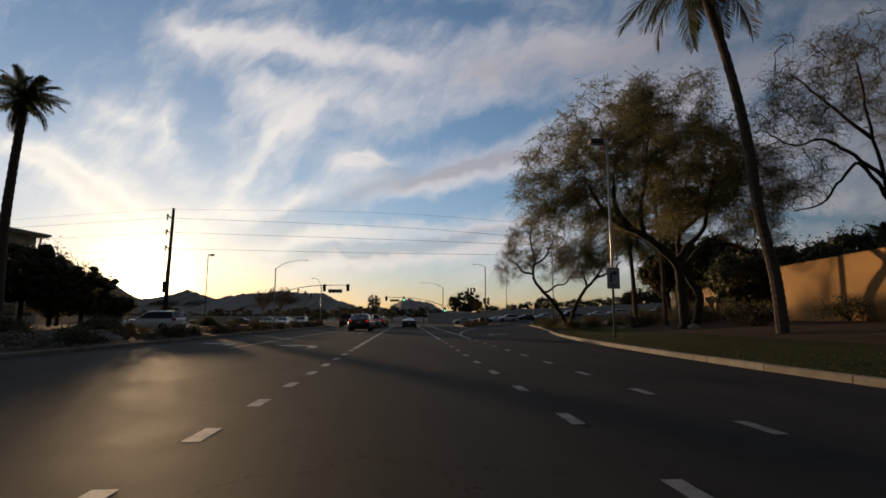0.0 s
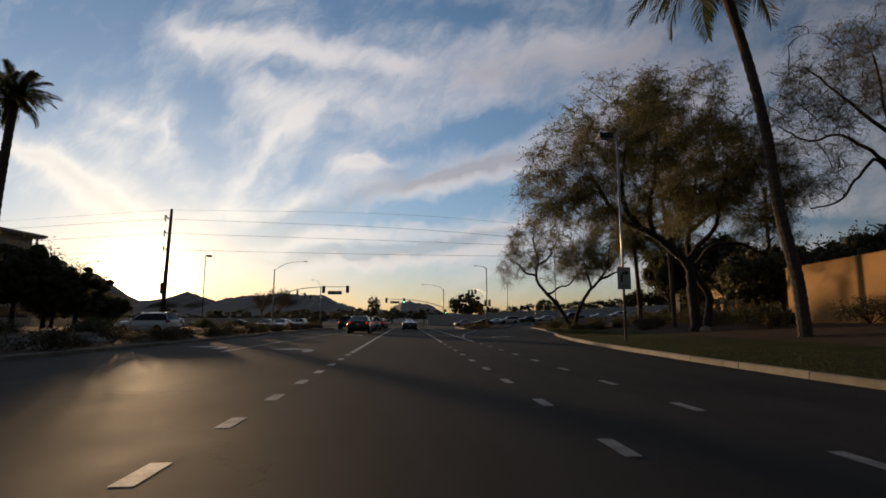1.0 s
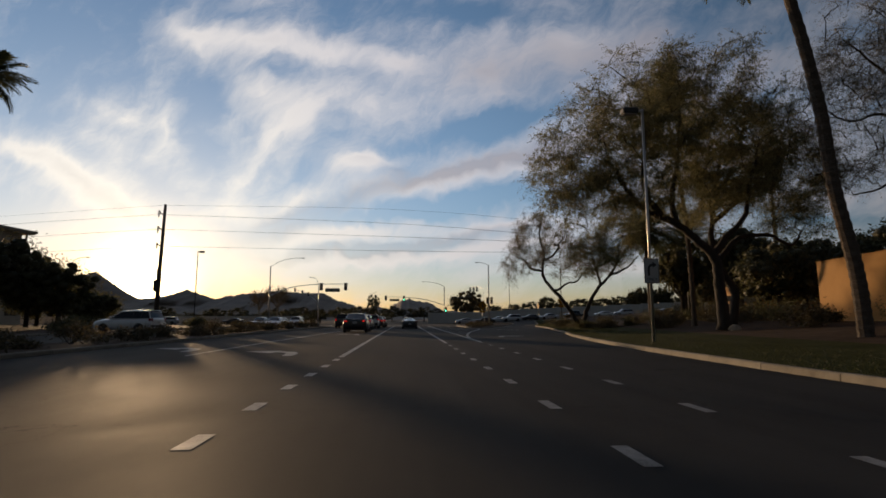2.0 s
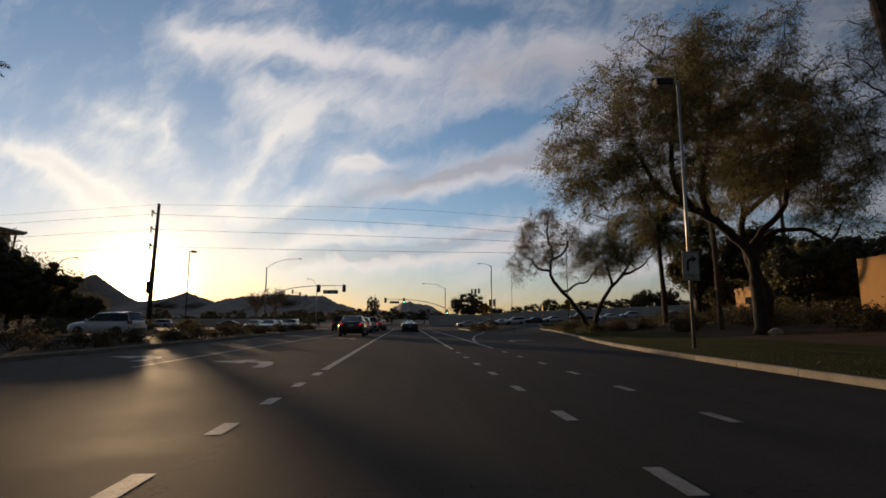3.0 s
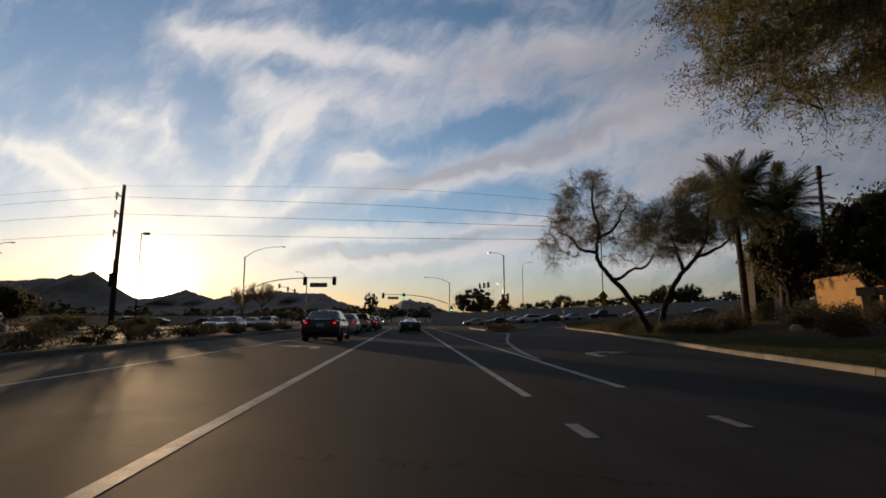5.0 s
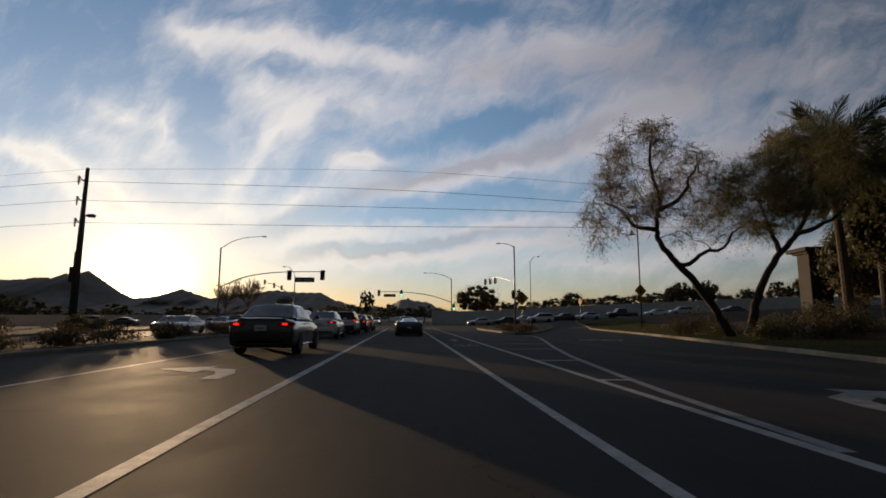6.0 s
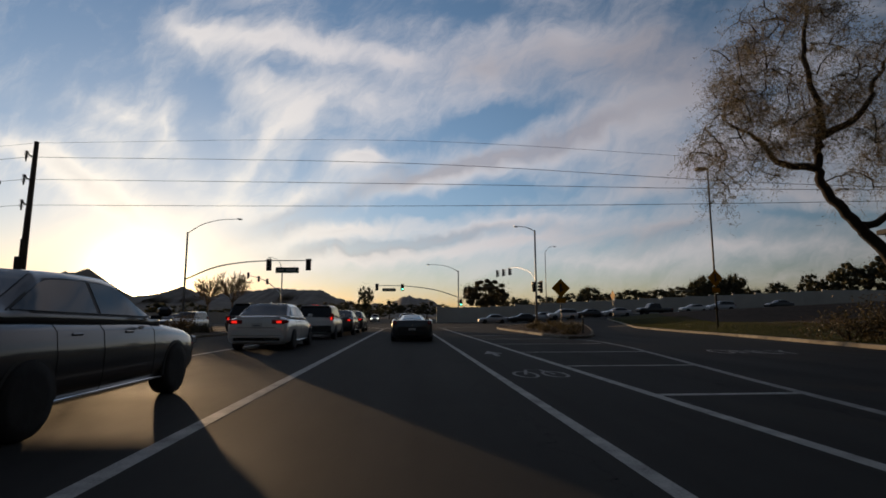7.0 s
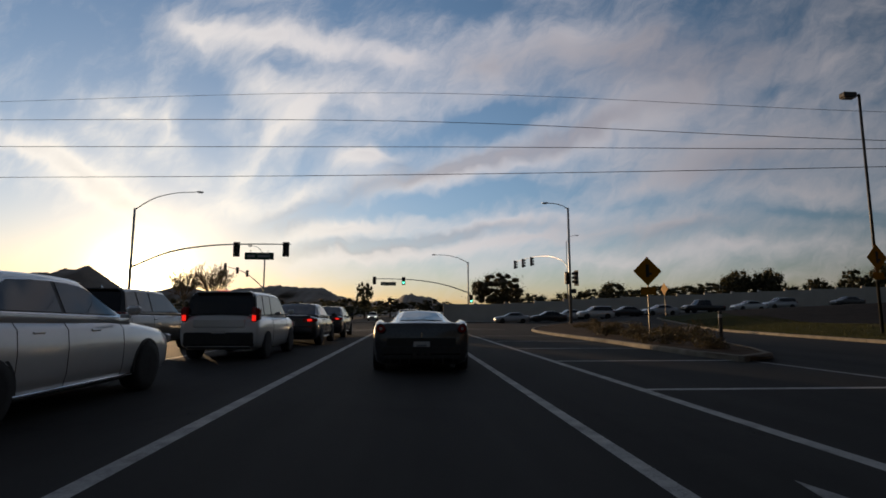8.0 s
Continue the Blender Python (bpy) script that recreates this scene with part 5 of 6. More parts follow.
def cable(points, r, label):
    return alone("power_cable", tube(glide(points, 14), r, 5), CABLE, label, "power cable", "overhead cables", smooth=True)


# Each cable: its heights at the pole, over the road, over the lawn and far down the street.
for x0, heights, r, label in ((-54.7, (27.0, 23.7, 17.6, 13.0), 0.02, "thin black overhead earth cable"), (-55.9, (24.9, 20.7, 15.2, 11.8), 0.032, "black overhead power cable"),
                              (-55.9, (21.5, 18.0, 14.8, 12.4), 0.032, "black overhead power cable"), (-55.9, (17.6, 15.1, 13.5, 12.6), 0.032, "black overhead power cable")):
    cable([(x, 112.5 - 0.26 * x, z) for x, z in zip((x0, 0.0, 50.0, 110.0), heights)], r, label)
    cable([(x, 112.5 - 0.26 * x, heights[0] - d) for x, d in ((x0, 0.0), (-155.0, 1.8), (-260.0, 0.3))], r, label)

# ---- vehicles ----
def ring(y, hw, zl, zs, zt, tuck=0.0):
    """One cross-section of a body: sill, flank, shoulder and deck."""
    half = [(0.0, zl), (hw * 0.80, zl), (hw * 0.95, zl + 0.07), (hw * 0.992, zl + 0.3 * (zs - zl)), (hw, zl + 0.62 * (zs - zl)), (hw * 0.975 - tuck, zl + 0.88 * (zs - zl)), (hw * 0.90 - tuck, zs), (hw * 0.55, zt), (0.0, zt + 0.012)]
    return [(x, y, z) for x, z in half] + [(-x, y, z) for x, z in half[-2:0:-1]]


def haunch_ring(y, hw, zl, zs, zt):
    """One cross-section of the sports car: a tucked sill, a full flank and a rounded haunch above a lower deck."""
    half = [(0.0, zl), (hw * 0.80, zl), (hw * 0.93, zl + 0.05), (hw * 0.975, zl + 0.25 * (zs - zl)), (hw * 0.995, zl + 0.5 * (zs - zl)), (hw, zl + 0.70 * (zs - zl)), (hw * 0.985, zl + 0.85 * (zs - zl)),
            (hw * 0.955, zl + 0.94 * (zs - zl)), (hw * 0.915, zl + 0.985 * (zs - zl)), (hw * 0.87, zs), (hw * 0.82, zs - 0.3 * max(zs - zt, 0)), (hw * 0.74, zt + 0.2 * max(zs - zt, 0)), (hw * 0.5, zt + 0.006), (0.0, zt + 0.014)]
    return [(x, y, z) for x, z in half] + [(-x, y, z) for x, z in half[-2:0:-1]]


def between(stations, steps):
    """Body stations with smooth ones laid between them."""
    keys = [q[0] for q in stations]
    cols = [glide([(y, q[n], 0) for y, q in zip(keys, stations)], steps) for n in range(1, len(stations[0]))]
    return [(cols[0][k].x, *[c[k].y for c in cols]) for k in range(len(cols[0]))]


def wheel_on(car, x, y, r, w, side):
    tyre_ring = lambda rad, off: [(x + off, y + rad * math.cos(a * math.tau / 24), r + rad * math.sin(a * math.tau / 24)) for a in range(24)]
    o = side * w / 2
    wheel = part("wheel", loft([tyre_ring(r * 0.7, -o), tyre_ring(r * 0.95, -o), tyre_ring(r, -o * 0.7), tyre_ring(r, o * 0.7), tyre_ring(r * 0.95, o), tyre_ring(r * 0.68, o * 1.02)]), TYRE, car, "black rubber tyre", smooth=True)
    shapes = [loft([tyre_ring(r * 0.68, o * 0.98), tyre_ring(r * 0.64, o * 0.6), tyre_ring(r * 0.16, o * 0.55)], ends=False), loft([tyre_ring(r * 0.16, o * 0.6), tyre_ring(r * 0.13, o * 0.95)])]
    for k in range(5):
        a = k * math.tau / 5
        m = Matrix.Translation((x + o * 0.86, y, r)) @ Matrix.Rotation(a, 4, "X")
        shapes.append(moved(box(0, 0, r * 0.38, 0.03, r * 0.17, r * 0.56, 0.008), m))
    part("rim", joined(*shapes), RIM, wheel)
    # The dark ring stands in for the shaded wheel gap; none is cut.
    arch = []
    for rad, off in ((r * 1.0, 0.004), (r * 1.0, 0.012), (r * 1.10, 0.012), (r * 1.12, -0.02)):
        arch.append([(side * (abs(x) + w / 2 + off - 0.028), y + rad * math.cos(a), r + rad * math.sin(a)) for a in np.linspace(-0.15, math.pi + 0.15, 18)])
    part("wheel_arch", loft(arch, closed=False, ends=False), TRIM, car)


KINDS = {
    # length, width, height, clearance, body stations (y, width, sill, shoulder, deck), cabin (rear foot, rear roof, front roof, front foot; foot z rear, front), wheels (rear y, front y, radius)
    "sedan": (4.75, 1.83, 1.46, 0.19,
              [(-2.37, 0.80, 0.34, 0.78, 0.86), (-2.33, 0.93, 0.26, 0.92, 1.00), (-2.1, 0.985, 0.2, 0.97, 1.045), (-1.5, 1, 0.19, 0.97, 1.03), (-0.5, 1, 0.18, 0.95, 0.98), (0.7, 1, 0.18, 0.93, 0.97), (1.5, 0.985, 0.19, 0.86, 0.93), (2.05, 0.95, 0.2, 0.78, 0.84), (2.3, 0.84, 0.24, 0.68, 0.73), (2.37, 0.68, 0.3, 0.6, 0.62)],
              (-1.75, -0.95, 0.15, 1.05, 1.02, 0.95), (-1.38, 1.42, 0.33)),
    "suv": (4.75, 1.9, 1.74, 0.24,
            [(-2.37, 0.86, 0.42, 0.9, 0.98), (-2.33, 0.95, 0.34, 1.04, 1.1), (-2.0, 0.99, 0.27, 1.08, 1.12), (-0.6, 1, 0.25, 1.06, 1.1), (0.8, 1, 0.25, 1.04, 1.09), (1.6, 0.99, 0.26, 1.0, 1.07), (2.1, 0.95, 0.28, 0.93, 0.99), (2.32, 0.86, 0.32, 0.8, 0.85), (2.37, 0.74, 0.4, 0.7, 0.74)],
            (-2.28, -1.95, 0.1, 1.05, 1.08, 1.08), (-1.4, 1.4, 0.37)),
    "hatch": (4.14, 1.8, 1.62, 0.2,
              [(-2.07, 0.88, 0.4, 0.82, 0.9), (-2.03, 0.97, 0.3, 0.95, 1.02), (-1.7, 1, 0.23, 1.02, 1.06), (-0.5, 1, 0.2, 1.0, 1.04), (0.7, 1, 0.2, 0.99, 1.03), (1.4, 0.99, 0.22, 0.97, 1.03), (1.85, 0.95, 0.24, 0.9, 0.95), (2.03, 0.86, 0.3, 0.76, 0.8), (2.07, 0.74, 0.36, 0.66, 0.68)],
              (-2.0, -1.82, 0.25, 1.0, 1.0, 1.02), (-1.25, 1.3, 0.34)),
    "supercar": (4.53, 1.94, 1.24, 0.12,
                 [(-2.27, 0.86, 0.34, 0.88, 0.93), (-2.2, 0.95, 0.22, 0.97, 0.985), (-2.0, 0.99, 0.17, 1.02, 0.985), (-1.7, 1.0, 0.14, 1.045, 0.95), (-1.3, 1.0, 0.12, 1.05, 0.93), (-0.9, 0.99, 0.12, 0.99, 0.90), (-0.3, 0.965, 0.11, 0.86, 0.85), (0.6, 0.955, 0.11, 0.82, 0.80), (1.0, 0.975, 0.12, 0.84, 0.76), (1.35, 0.985, 0.12, 0.845, 0.72), (1.7, 0.95, 0.13, 0.76, 0.64), (1.95, 0.88, 0.14, 0.64, 0.56), (2.2, 0.74, 0.18, 0.48, 0.47), (2.27, 0.55, 0.22, 0.4, 0.4)],
                 (-1.95, -0.45, 0.2, 1.2, 0.96, 0.78), (-1.3, 1.35, 0.345)),
    "pickup": (5.7, 1.98, 1.9, 0.3,
               [(-2.85, 0.9, 0.5, 0.98, 1.02), (-2.8, 0.97, 0.4, 1.08, 1.1), (-1.0, 1, 0.34, 1.1, 1.11), (0.6, 1, 0.33, 1.1, 1.13), (1.7, 0.99, 0.34, 1.08, 1.14), (2.5, 0.96, 0.36, 1.02, 1.08), (2.8, 0.88, 0.42, 0.9, 0.94), (2.85, 0.8, 0.5, 0.8, 0.82)],
               (-0.95, -0.75, 0.7, 1.35, 1.1, 1.12), (-1.75, 1.75, 0.4)),
}
CAR_SIGN = {"sedan": "sedan", "suv": "suv", "hatch": "hatchback", "supercar": "sports_car", "pickup": "pickup_truck"}


def car(kind, x, y, turn, paint_material, label, group="", brake=False, head=False, z=None, size=1.0):
    length, width, height, clear, stations, cabin, wheels = KINDS[kind]
    hw = width / 2
    b = base(CAR_SIGN[kind], x, y, rise(x, y) if z is None else z, turn, label, "car", group)
    b.matrix_basis = b.matrix_basis @ Matrix.Diagonal((size, size, size, 1))
    yr0, yr1, yf1, yf0, zr, zf = cabin
    sport = kind == "supercar"
    outline = [haunch_ring(sy, hw * w, zl, zs, zt) for sy, w, zl, zs, zt in between(stations, 4)] if sport else [ring(sy, hw * w, zl, zs, zt) for sy, w, zl, zs, zt in between(stations, 3)]
    part("body", loft(outline), paint_material, b, smooth=True)
    wb, wr = hw * (0.76 if sport else 0.92), hw * {"hatch": 0.78, "supercar": 0.52}.get(kind, 0.70)
    top = height
    # The greenhouse: its roof line with the roof's half width, from the rear foot to the front foot.
    line = [(yr0, zr + 0.02, wb * 0.97)]
    for f, up in ((0.5, 0.52), (0.82, 0.84), (1.0, 0.955)):
        line.append((yr0 + (yr1 - yr0) * f, zr + (top - zr) * up, wb * 0.97 + (wr - wb * 0.97) * (f if not sport else f ** 0.7)))
    line.append(((yr1 + yf1) / 2, top, wr))
    for f, up in ((1.0, 0.955), (0.82, 0.84), (0.5, 0.52)):
        line.append((yf0 + (yf1 - yf0) * f, zf + (top - zf) * up, wb * 0.97 + (wr - wb * 0.97) * f))
    line.append((yf0, zf + 0.02, wb * 0.97))
    line = glide(line, 5)
    ys, zs_, ws = [q.x for q in line], [q.y for q in line], [q.z for q in line]

    def roof(y):
        return float(np.interp(y, ys, zs_)), float(np.interp(y, ys, ws)), float(np.interp(y, (yr0, yf0), (zr, zf)))

    def flank(y, z):
        rz, rw_, fz = roof(y)
        knee = max(rz - 0.09, fz + 0.03)
        return float(np.interp(z, (fz - 0.06, fz + 0.02, knee, max(rz - 0.02, knee + 0.01)), (wb, wb * 0.985, rw_ + 0.02, rw_ * 0.93)))

    def crown_z(y, x):
        rz, rw_, fz = roof(y)
        return rz + float(np.interp(abs(x) / rw_, (0, 0.6, 0.93, 1.05), (0.012, 0.0, -0.025, -0.09)))

    def section(y):
        rz, rw_, fz = roof(y)
        knee = max(rz - 0.09, fz + 0.03)
        half = [(wb, fz - 0.06), (wb * 0.985, fz + 0.02), (rw_ + 0.02, knee), (rw_ * 0.93, max(rz - 0.025, knee + 0.005)), (rw_ * 0.6, rz), (0, rz + 0.012)]
        return [(px, y, pz) for px, pz in half] + [(-px, y, pz) for px, pz in half[-2::-1]]

    part("cabin", loft([section(y) for y in ys], ends=True), paint_material, b, smooth=True)

    def sheet_of(grid, off):
        """A thin curved pane from a grid of points, set proud along off."""
        n, m = len(grid), len(grid[0])
        verts = [tuple(Vector(q) + Vector(off)) for row in grid for q in row] + [tuple(Vector(q) - Vector(off)) for row in grid for q in row]
        faces = [(i * m + k, i * m + k + 1, (i + 1) * m + k + 1, (i + 1) * m + k) for i in range(n - 1) for k in range(m - 1)]
        return verts, faces + [tuple(q + n * m for q in f[::-1]) for f in faces]

    def pane(y0, y1, share, name, off):
        rows = []
        for y in np.linspace(y0, y1, 7):
            w = roof(y)[1] * share
            rows.append([(x, y, crown_z(y, x)) for x in np.linspace(-w, w, 9)])
        return part(name, sheet_of(rows, off), GLASS, b, smooth=True)

    slope = lambda y0, y1, f: y0 + (y1 - y0) * f
    pane(slope(yf0, yf1, 0.06), slope(yf0, yf1, 0.97), 0.92, "windscreen", (0, 0.008, 0.008))
    if sport:
        pane(slope(yr0, yr1, 0.2), slope(yr0, yr1, 0.97), 0.70, "rear_window", (0, -0.003, 0.012))
    elif kind == "hatch":
        surround = [[(x, y - 0.002, crown_z(y, x)) for x in np.linspace(-roof(y)[1] * 1.02, roof(y)[1] * 1.02, 9)] for y in np.linspace(slope(yr0, yr1, 0.02), yr1, 7)]
        part("rear_surround", sheet_of(surround, (0, -0.008, 0.001)), TRIM, b)
        pane(slope(yr0, yr1, 0.1), slope(yr0, yr1, 0.94), 0.95, "rear_window", (0, -0.014, 0.002))
    else:
        pane(slope(yr0, yr1, 0.08), slope(yr0, yr1, 0.96), 0.90, "rear_window", (0, -0.008, 0.008))
    mid = (yr1 + yf1) / 2 + 0.1
    for s in (-1, 1):
        ends = (slope(yr0, yr1, 0.30), slope(yf0, yf1, 0.22))
        cuts = [(ends[0], mid - 0.035), (mid + 0.035, ends[1])]
        if sport:
            cuts = [(slope(yr0, yr1, 0.36), yr1 - 0.1), (yr1 + 0.02, ends[1])]
        if kind in ("suv", "hatch"):
            cuts = [(ends[0], yr1 + 0.42), (yr1 + 0.5, mid - 0.035), (mid + 0.035, ends[1])]

        def side_pane(y0, y1, grow, off):
            rows = []
            for y in np.linspace(y0, y1, 9):
                rz, rw_, fz = roof(y)
                low_z = fz + 0.05 - grow
                high_z = max(rz - 0.10 + grow, low_z + 0.006)
                rows.append([(s * flank(y, z), y, z) for z in np.linspace(low_z, high_z, 4)])
            return sheet_of(rows, (s * off, 0, off * 0.3))
        part("window_surround", side_pane(ends[0] - 0.06, ends[1] + 0.05, 0.022, 0.004), CHROME if kind == "sedan" and paint_material is not BLACKP else TRIM, b)
        part("window_frame", side_pane(ends[0] - 0.04, ends[1] + 0.03, 0.008, 0.008), TRIM, b)
        for y0, y1 in cuts:
            part("side_window", side_pane(y0, y1, 0.0, 0.013), GLASS, b, smooth=True)
        # Door seams along the flank.
        for sy in (mid, slope(yf1, yf0, 0.72), slope(yr1, yr0, 0.12)) if not sport else (slope(yf1, yf0, 0.6), yr1 + 0.0):
            k = [q[0] for q in stations]
            wv, lo, sh, dk = (float(np.interp(sy, k, [q[n] for q in stations])) for n in (1, 2, 3, 4))
            path = ring(sy, hw * wv, lo, sh, dk)[2:7]
            part("door_seam", tube([(s * (x + 0.0005), y, z) for x, y, z in path], 0.005, 5), TRIM, b)
        mx = s * (hw + 0.06)
        part("mirror", joined(box(mx + s * 0.04, yf0 - 0.28, zf + 0.12, 0.17, 0.09, 0.12, 0.035), box(mx - s * 0.07, yf0 - 0.25, zf + 0.05, 0.12, 0.06, 0.05, 0.01)), paint_material, b)
        for wy in wheels[:2]:
            wheel_on(b, s * (hw - 0.1), wy, wheels[2], 0.23, s)
        rear = stations[1]
        yb = stations[0][0]
        lx, lz, lw, lh = {"sedan": (0.69, 0.87, 0.40, 0.13), "suv": (0.80, 1.0, 0.16, 0.24), "hatch": (0.87, 1.06, 0.13, 0.34), "supercar": (0.83, 0.81, 0.2, 0.2), "pickup": (0.84, 0.92, 0.12, 0.3)}[kind]
        bx, bz, bw, bh = {"sedan": (0.03, 0.0, 0.15, 0.07), "hatch": (0.0, -0.08, 0.09, 0.13)}.get(kind, (0.0, -0.03, 0.1, 0.1))
        if kind == "supercar":
            disc = lambda q, yy: [(s * 0.80 + q * math.cos(a * math.tau / 20), yy, 0.88 + q * math.sin(a * math.tau / 20)) for a in range(20)]
            light = part("tail_light", loft([disc(0.08, yb + 0.12), disc(0.08, yb - 0.015), disc(0.066, yb - 0.03), disc(0.03, yb - 0.034)]), TAIL, b, "round red tail light", smooth=True)
            part("light_rim", loft([disc(0.082, yb + 0.05), disc(0.084, yb - 0.03), disc(0.104, yb - 0.02), disc(0.108, yb + 0.08)], ends=False), GRAPHITE, light)
            part("light_core", loft([disc(0.03, yb - 0.036), disc(0.026, yb - 0.044)]), LENS, light, "clear reversing lamp")
        else:
            housing = part("tail_light", joined(box(s * hw * lx, yb + 0.045, lz, lw, 0.13, lh, 0.025), box(s * hw * 0.93, yb + 0.14, lz + 0.01, 0.1, 0.2, lh * 0.85, 0.03)), TAIL, b, "dark red tail light")
            if brake:
                part("lit_lamp", box(s * hw * (lx + bx), yb - 0.023, lz + bz, bw, 0.02, bh, 0.008), BRAKE, housing, "lit brake lamp")
        yf = stations[-1][0]
        fz = stations[-2][3] - 0.02
        part("headlight", box(s * hw * 0.68, yf - 0.06, fz, 0.36, 0.16, 0.14, 0.03), HEADLIGHT if head else LENS, b, "lit headlight" if head else "clear headlight")
        for hy in (0.2, -0.75):
            part("door_handle", box(s * (hw * 0.975), hy, stations[3][3] - 0.13, 0.03, 0.18, 0.03, 0.01), paint_material, b)
    yb, yf = stations[0][0], stations[-1][0]
    plate = part("number_plate", box(0, yb - 0.012, {"sedan": 0.76, "suv": 0.82, "hatch": 0.62, "supercar": 0.55, "pickup": 0.7}[kind], 0.32, 0.02, 0.16, 0.005), PLATE, b, "white number plate")
    pz = {"sedan": 0.76, "suv": 0.82, "hatch": 0.62, "supercar": 0.55, "pickup": 0.7}[kind]
    part("lettering_bar", box(0, yb - 0.0245, pz, 0.2, 0.004, 0.035), BARGREY, plate)
    low_z = stations[0][2]
    if kind == "hatch":
        part("rear_bumper", joined(box(0, yb + 0.05, 0.50, width * 0.90, 0.16, 0.36, 0.06), box(0, yb + 0.12, 0.33, width * 0.8, 0.2, 0.1, 0.03)), TRIM, b, "black plastic bumper")
        part("hatch_panel", box(0, yb + 0.03, 0.86, width * 0.66, 0.1, 0.22, 0.03), paint_material, b)
    elif kind == "sedan":
        part("rear_bumper", joined(box(0, yb + 0.05, low_z + 0.22, width * 0.86, 0.14, 0.26, 0.05)), paint_material, b)
        part("valance", box(0, yb + 0.10, low_z + 0.02, width * 0.78, 0.2, 0.17, 0.04), TRIM, b, "black lower valance")
        part("boot_lip", box(0, yb + 0.11, stations[1][4] + 0.012, width * 0.72, 0.16, 0.03, 0.012), paint_material, b)
        part("boot_seam", box(0, yb - 0.018, low_z + 0.362, width * 0.62, 0.012, 0.008), TRIM, b)
        for s in (-1, 1):
            part("sill_strip", box(s * hw * 0.965, 0.0, 0.255, 0.03, 2.3, 0.035, 0.008), CHROME, b, "chrome sill strip")
    else:
        part("rear_bumper", joined(box(0, yb + 0.03, low_z + 0.12, width * 0.82, 0.12, 0.2, 0.04), box(0, yb + 0.1, low_z - 0.03, width * 0.7, 0.2, 0.12, 0.03)), TRIM, b)
    part("front_grille", box(0, yf + 0.002, stations[-1][2] + 0.16, width * 0.5, 0.05, 0.2, 0.02), TRIM, b)
    if brake and kind == "hatch":
        hy = slope(yr0, yr1, 0.9)
        part("high_brake_light", box(0, hy - 0.02, roof(hy)[0] + 0.012, 0.26, 0.06, 0.028, 0.008), BRAKE, b, "lit high brake light")
    if kind in ("suv", "hatch"):
        part("roof_spoiler", box(0, yr1 - 0.02, top - 0.035, wr * 1.75, 0.22, 0.04, 0.015), paint_material, b)
    if kind in ("suv", "hatch", "pickup", "sedan"):
        part("antenna_fin", loft([[(0.02, yr1 + 0.12, top - 0.01), (-0.02, yr1 + 0.12, top - 0.01), (0, yr1 + 0.3, top)], [(0.005, yr1 + 0.12, top + 0.06), (-0.005, yr1 + 0.12, top + 0.06), (0, yr1 + 0.16, top + 0.06)]]), paint_material, b)
    if kind == "supercar":
        for px in (-0.14, 0.0, 0.14):
            part("exhaust", tube([(px, yb - 0.05, 0.36), (px, yb + 0.25, 0.36)], 0.045, 14), DARKSTEEL, b)
        for px in (-0.62, -0.42, -0.24, 0.24, 0.42, 0.62):
            part("diffuser_fin", box(px, yb + 0.06, 0.25, 0.02, 0.32, 0.16, 0.004), TRIM, b)
        part("diffuser", box(0, yb + 0.06, 0.32, 1.5, 0.2, 0.1, 0.03), TRIM, b, "black rear diffuser")
        part("badge", loft([[(0.022 * math.cos(a * math.tau / 10) + 0.006 * math.sin(a * 2.2), yb - yy, 0.76 + 0.05 * math.sin(a * math.tau / 10)) for a in range(10)] for yy in (-0.02, 0.012)]), CHROME, b, "small chrome emblem")
        part("tail_grille", box(0, yb + 0.005, 0.60, 1.36, 0.03, 0.2, 0.012), TRIM, b, "black mesh panel round the plate")
        part("tail_lip", joined(*[moved(box(0, 0, 0, 0.24, 0.09, 0.03, 0.012), pose(px, yb + 0.055 + 0.05 * (px / 0.7) ** 2, 0.955 - 0.03 * (px / 0.7) ** 2, 0, 3.0 * px / 0.23, 4 * px / 0.23)) for px in (-0.66, -0.44, -0.22, 0.0, 0.22, 0.44, 0.66)]), paint_material, b)
        part("roof_antenna", box(0, -0.35, top + 0.012, 0.05, 0.1, 0.03, 0.012), TRIM, b)
        for s in (-1, 1):
            part("side_intake", box(s * hw * 0.985, -0.55, 0.52, 0.03, 0.55, 0.24, 0.012), TRIM, b)
    return b


car("supercar", 0.93, 73.5, 0, GRAPHITE, "low grey sports coupe with round tail lights", "cars in our lane")
car("sedan", 0.8, 92.0, 0, WHITE, "white sedan ahead of the sports car", "cars in our lane")
LEFT = "cars waiting in the turning lane"
car("sedan", -3.95, 53.5, 0, BLACKP, "black sedan with lit brake lights, waiting", LEFT, True, size=1.15)
car("sedan", -4.4, 67.7, 0, WHITE, "white sedan with lit brake lights, waiting", LEFT, True, size=1.13)
car("hatch", -4.05, 76.6, 0, WHITE, "boxy white hatchback with lit brake lights", LEFT, True, size=1.09)
car("sedan", -3.7, 83.3, 0, BLACKP, "black sedan waiting behind the stop line", LEFT, True, size=1.09)
car("sedan", -3.6, 90.2, 0, GREYP, "grey sedan waiting at the stop line", LEFT, True, size=1.09)
car("suv", -7.9, 78, 0, GREYP, "dark suv waiting in the outer turning lane", LEFT, True, size=1.09)
car("sedan", -7.6, 86, 0, SILVER, "silver sedan waiting in the outer turning lane", LEFT, True, size=1.09)
OPP = "oncoming cars"
car("suv", -22.5, 50.5, 80, WHITE, "white suv turning across the far carriageway", OPP, size=1.1)
car("sedan", -17.2, 78, 180, SILVER, "silver sedan coming the other way", OPP)
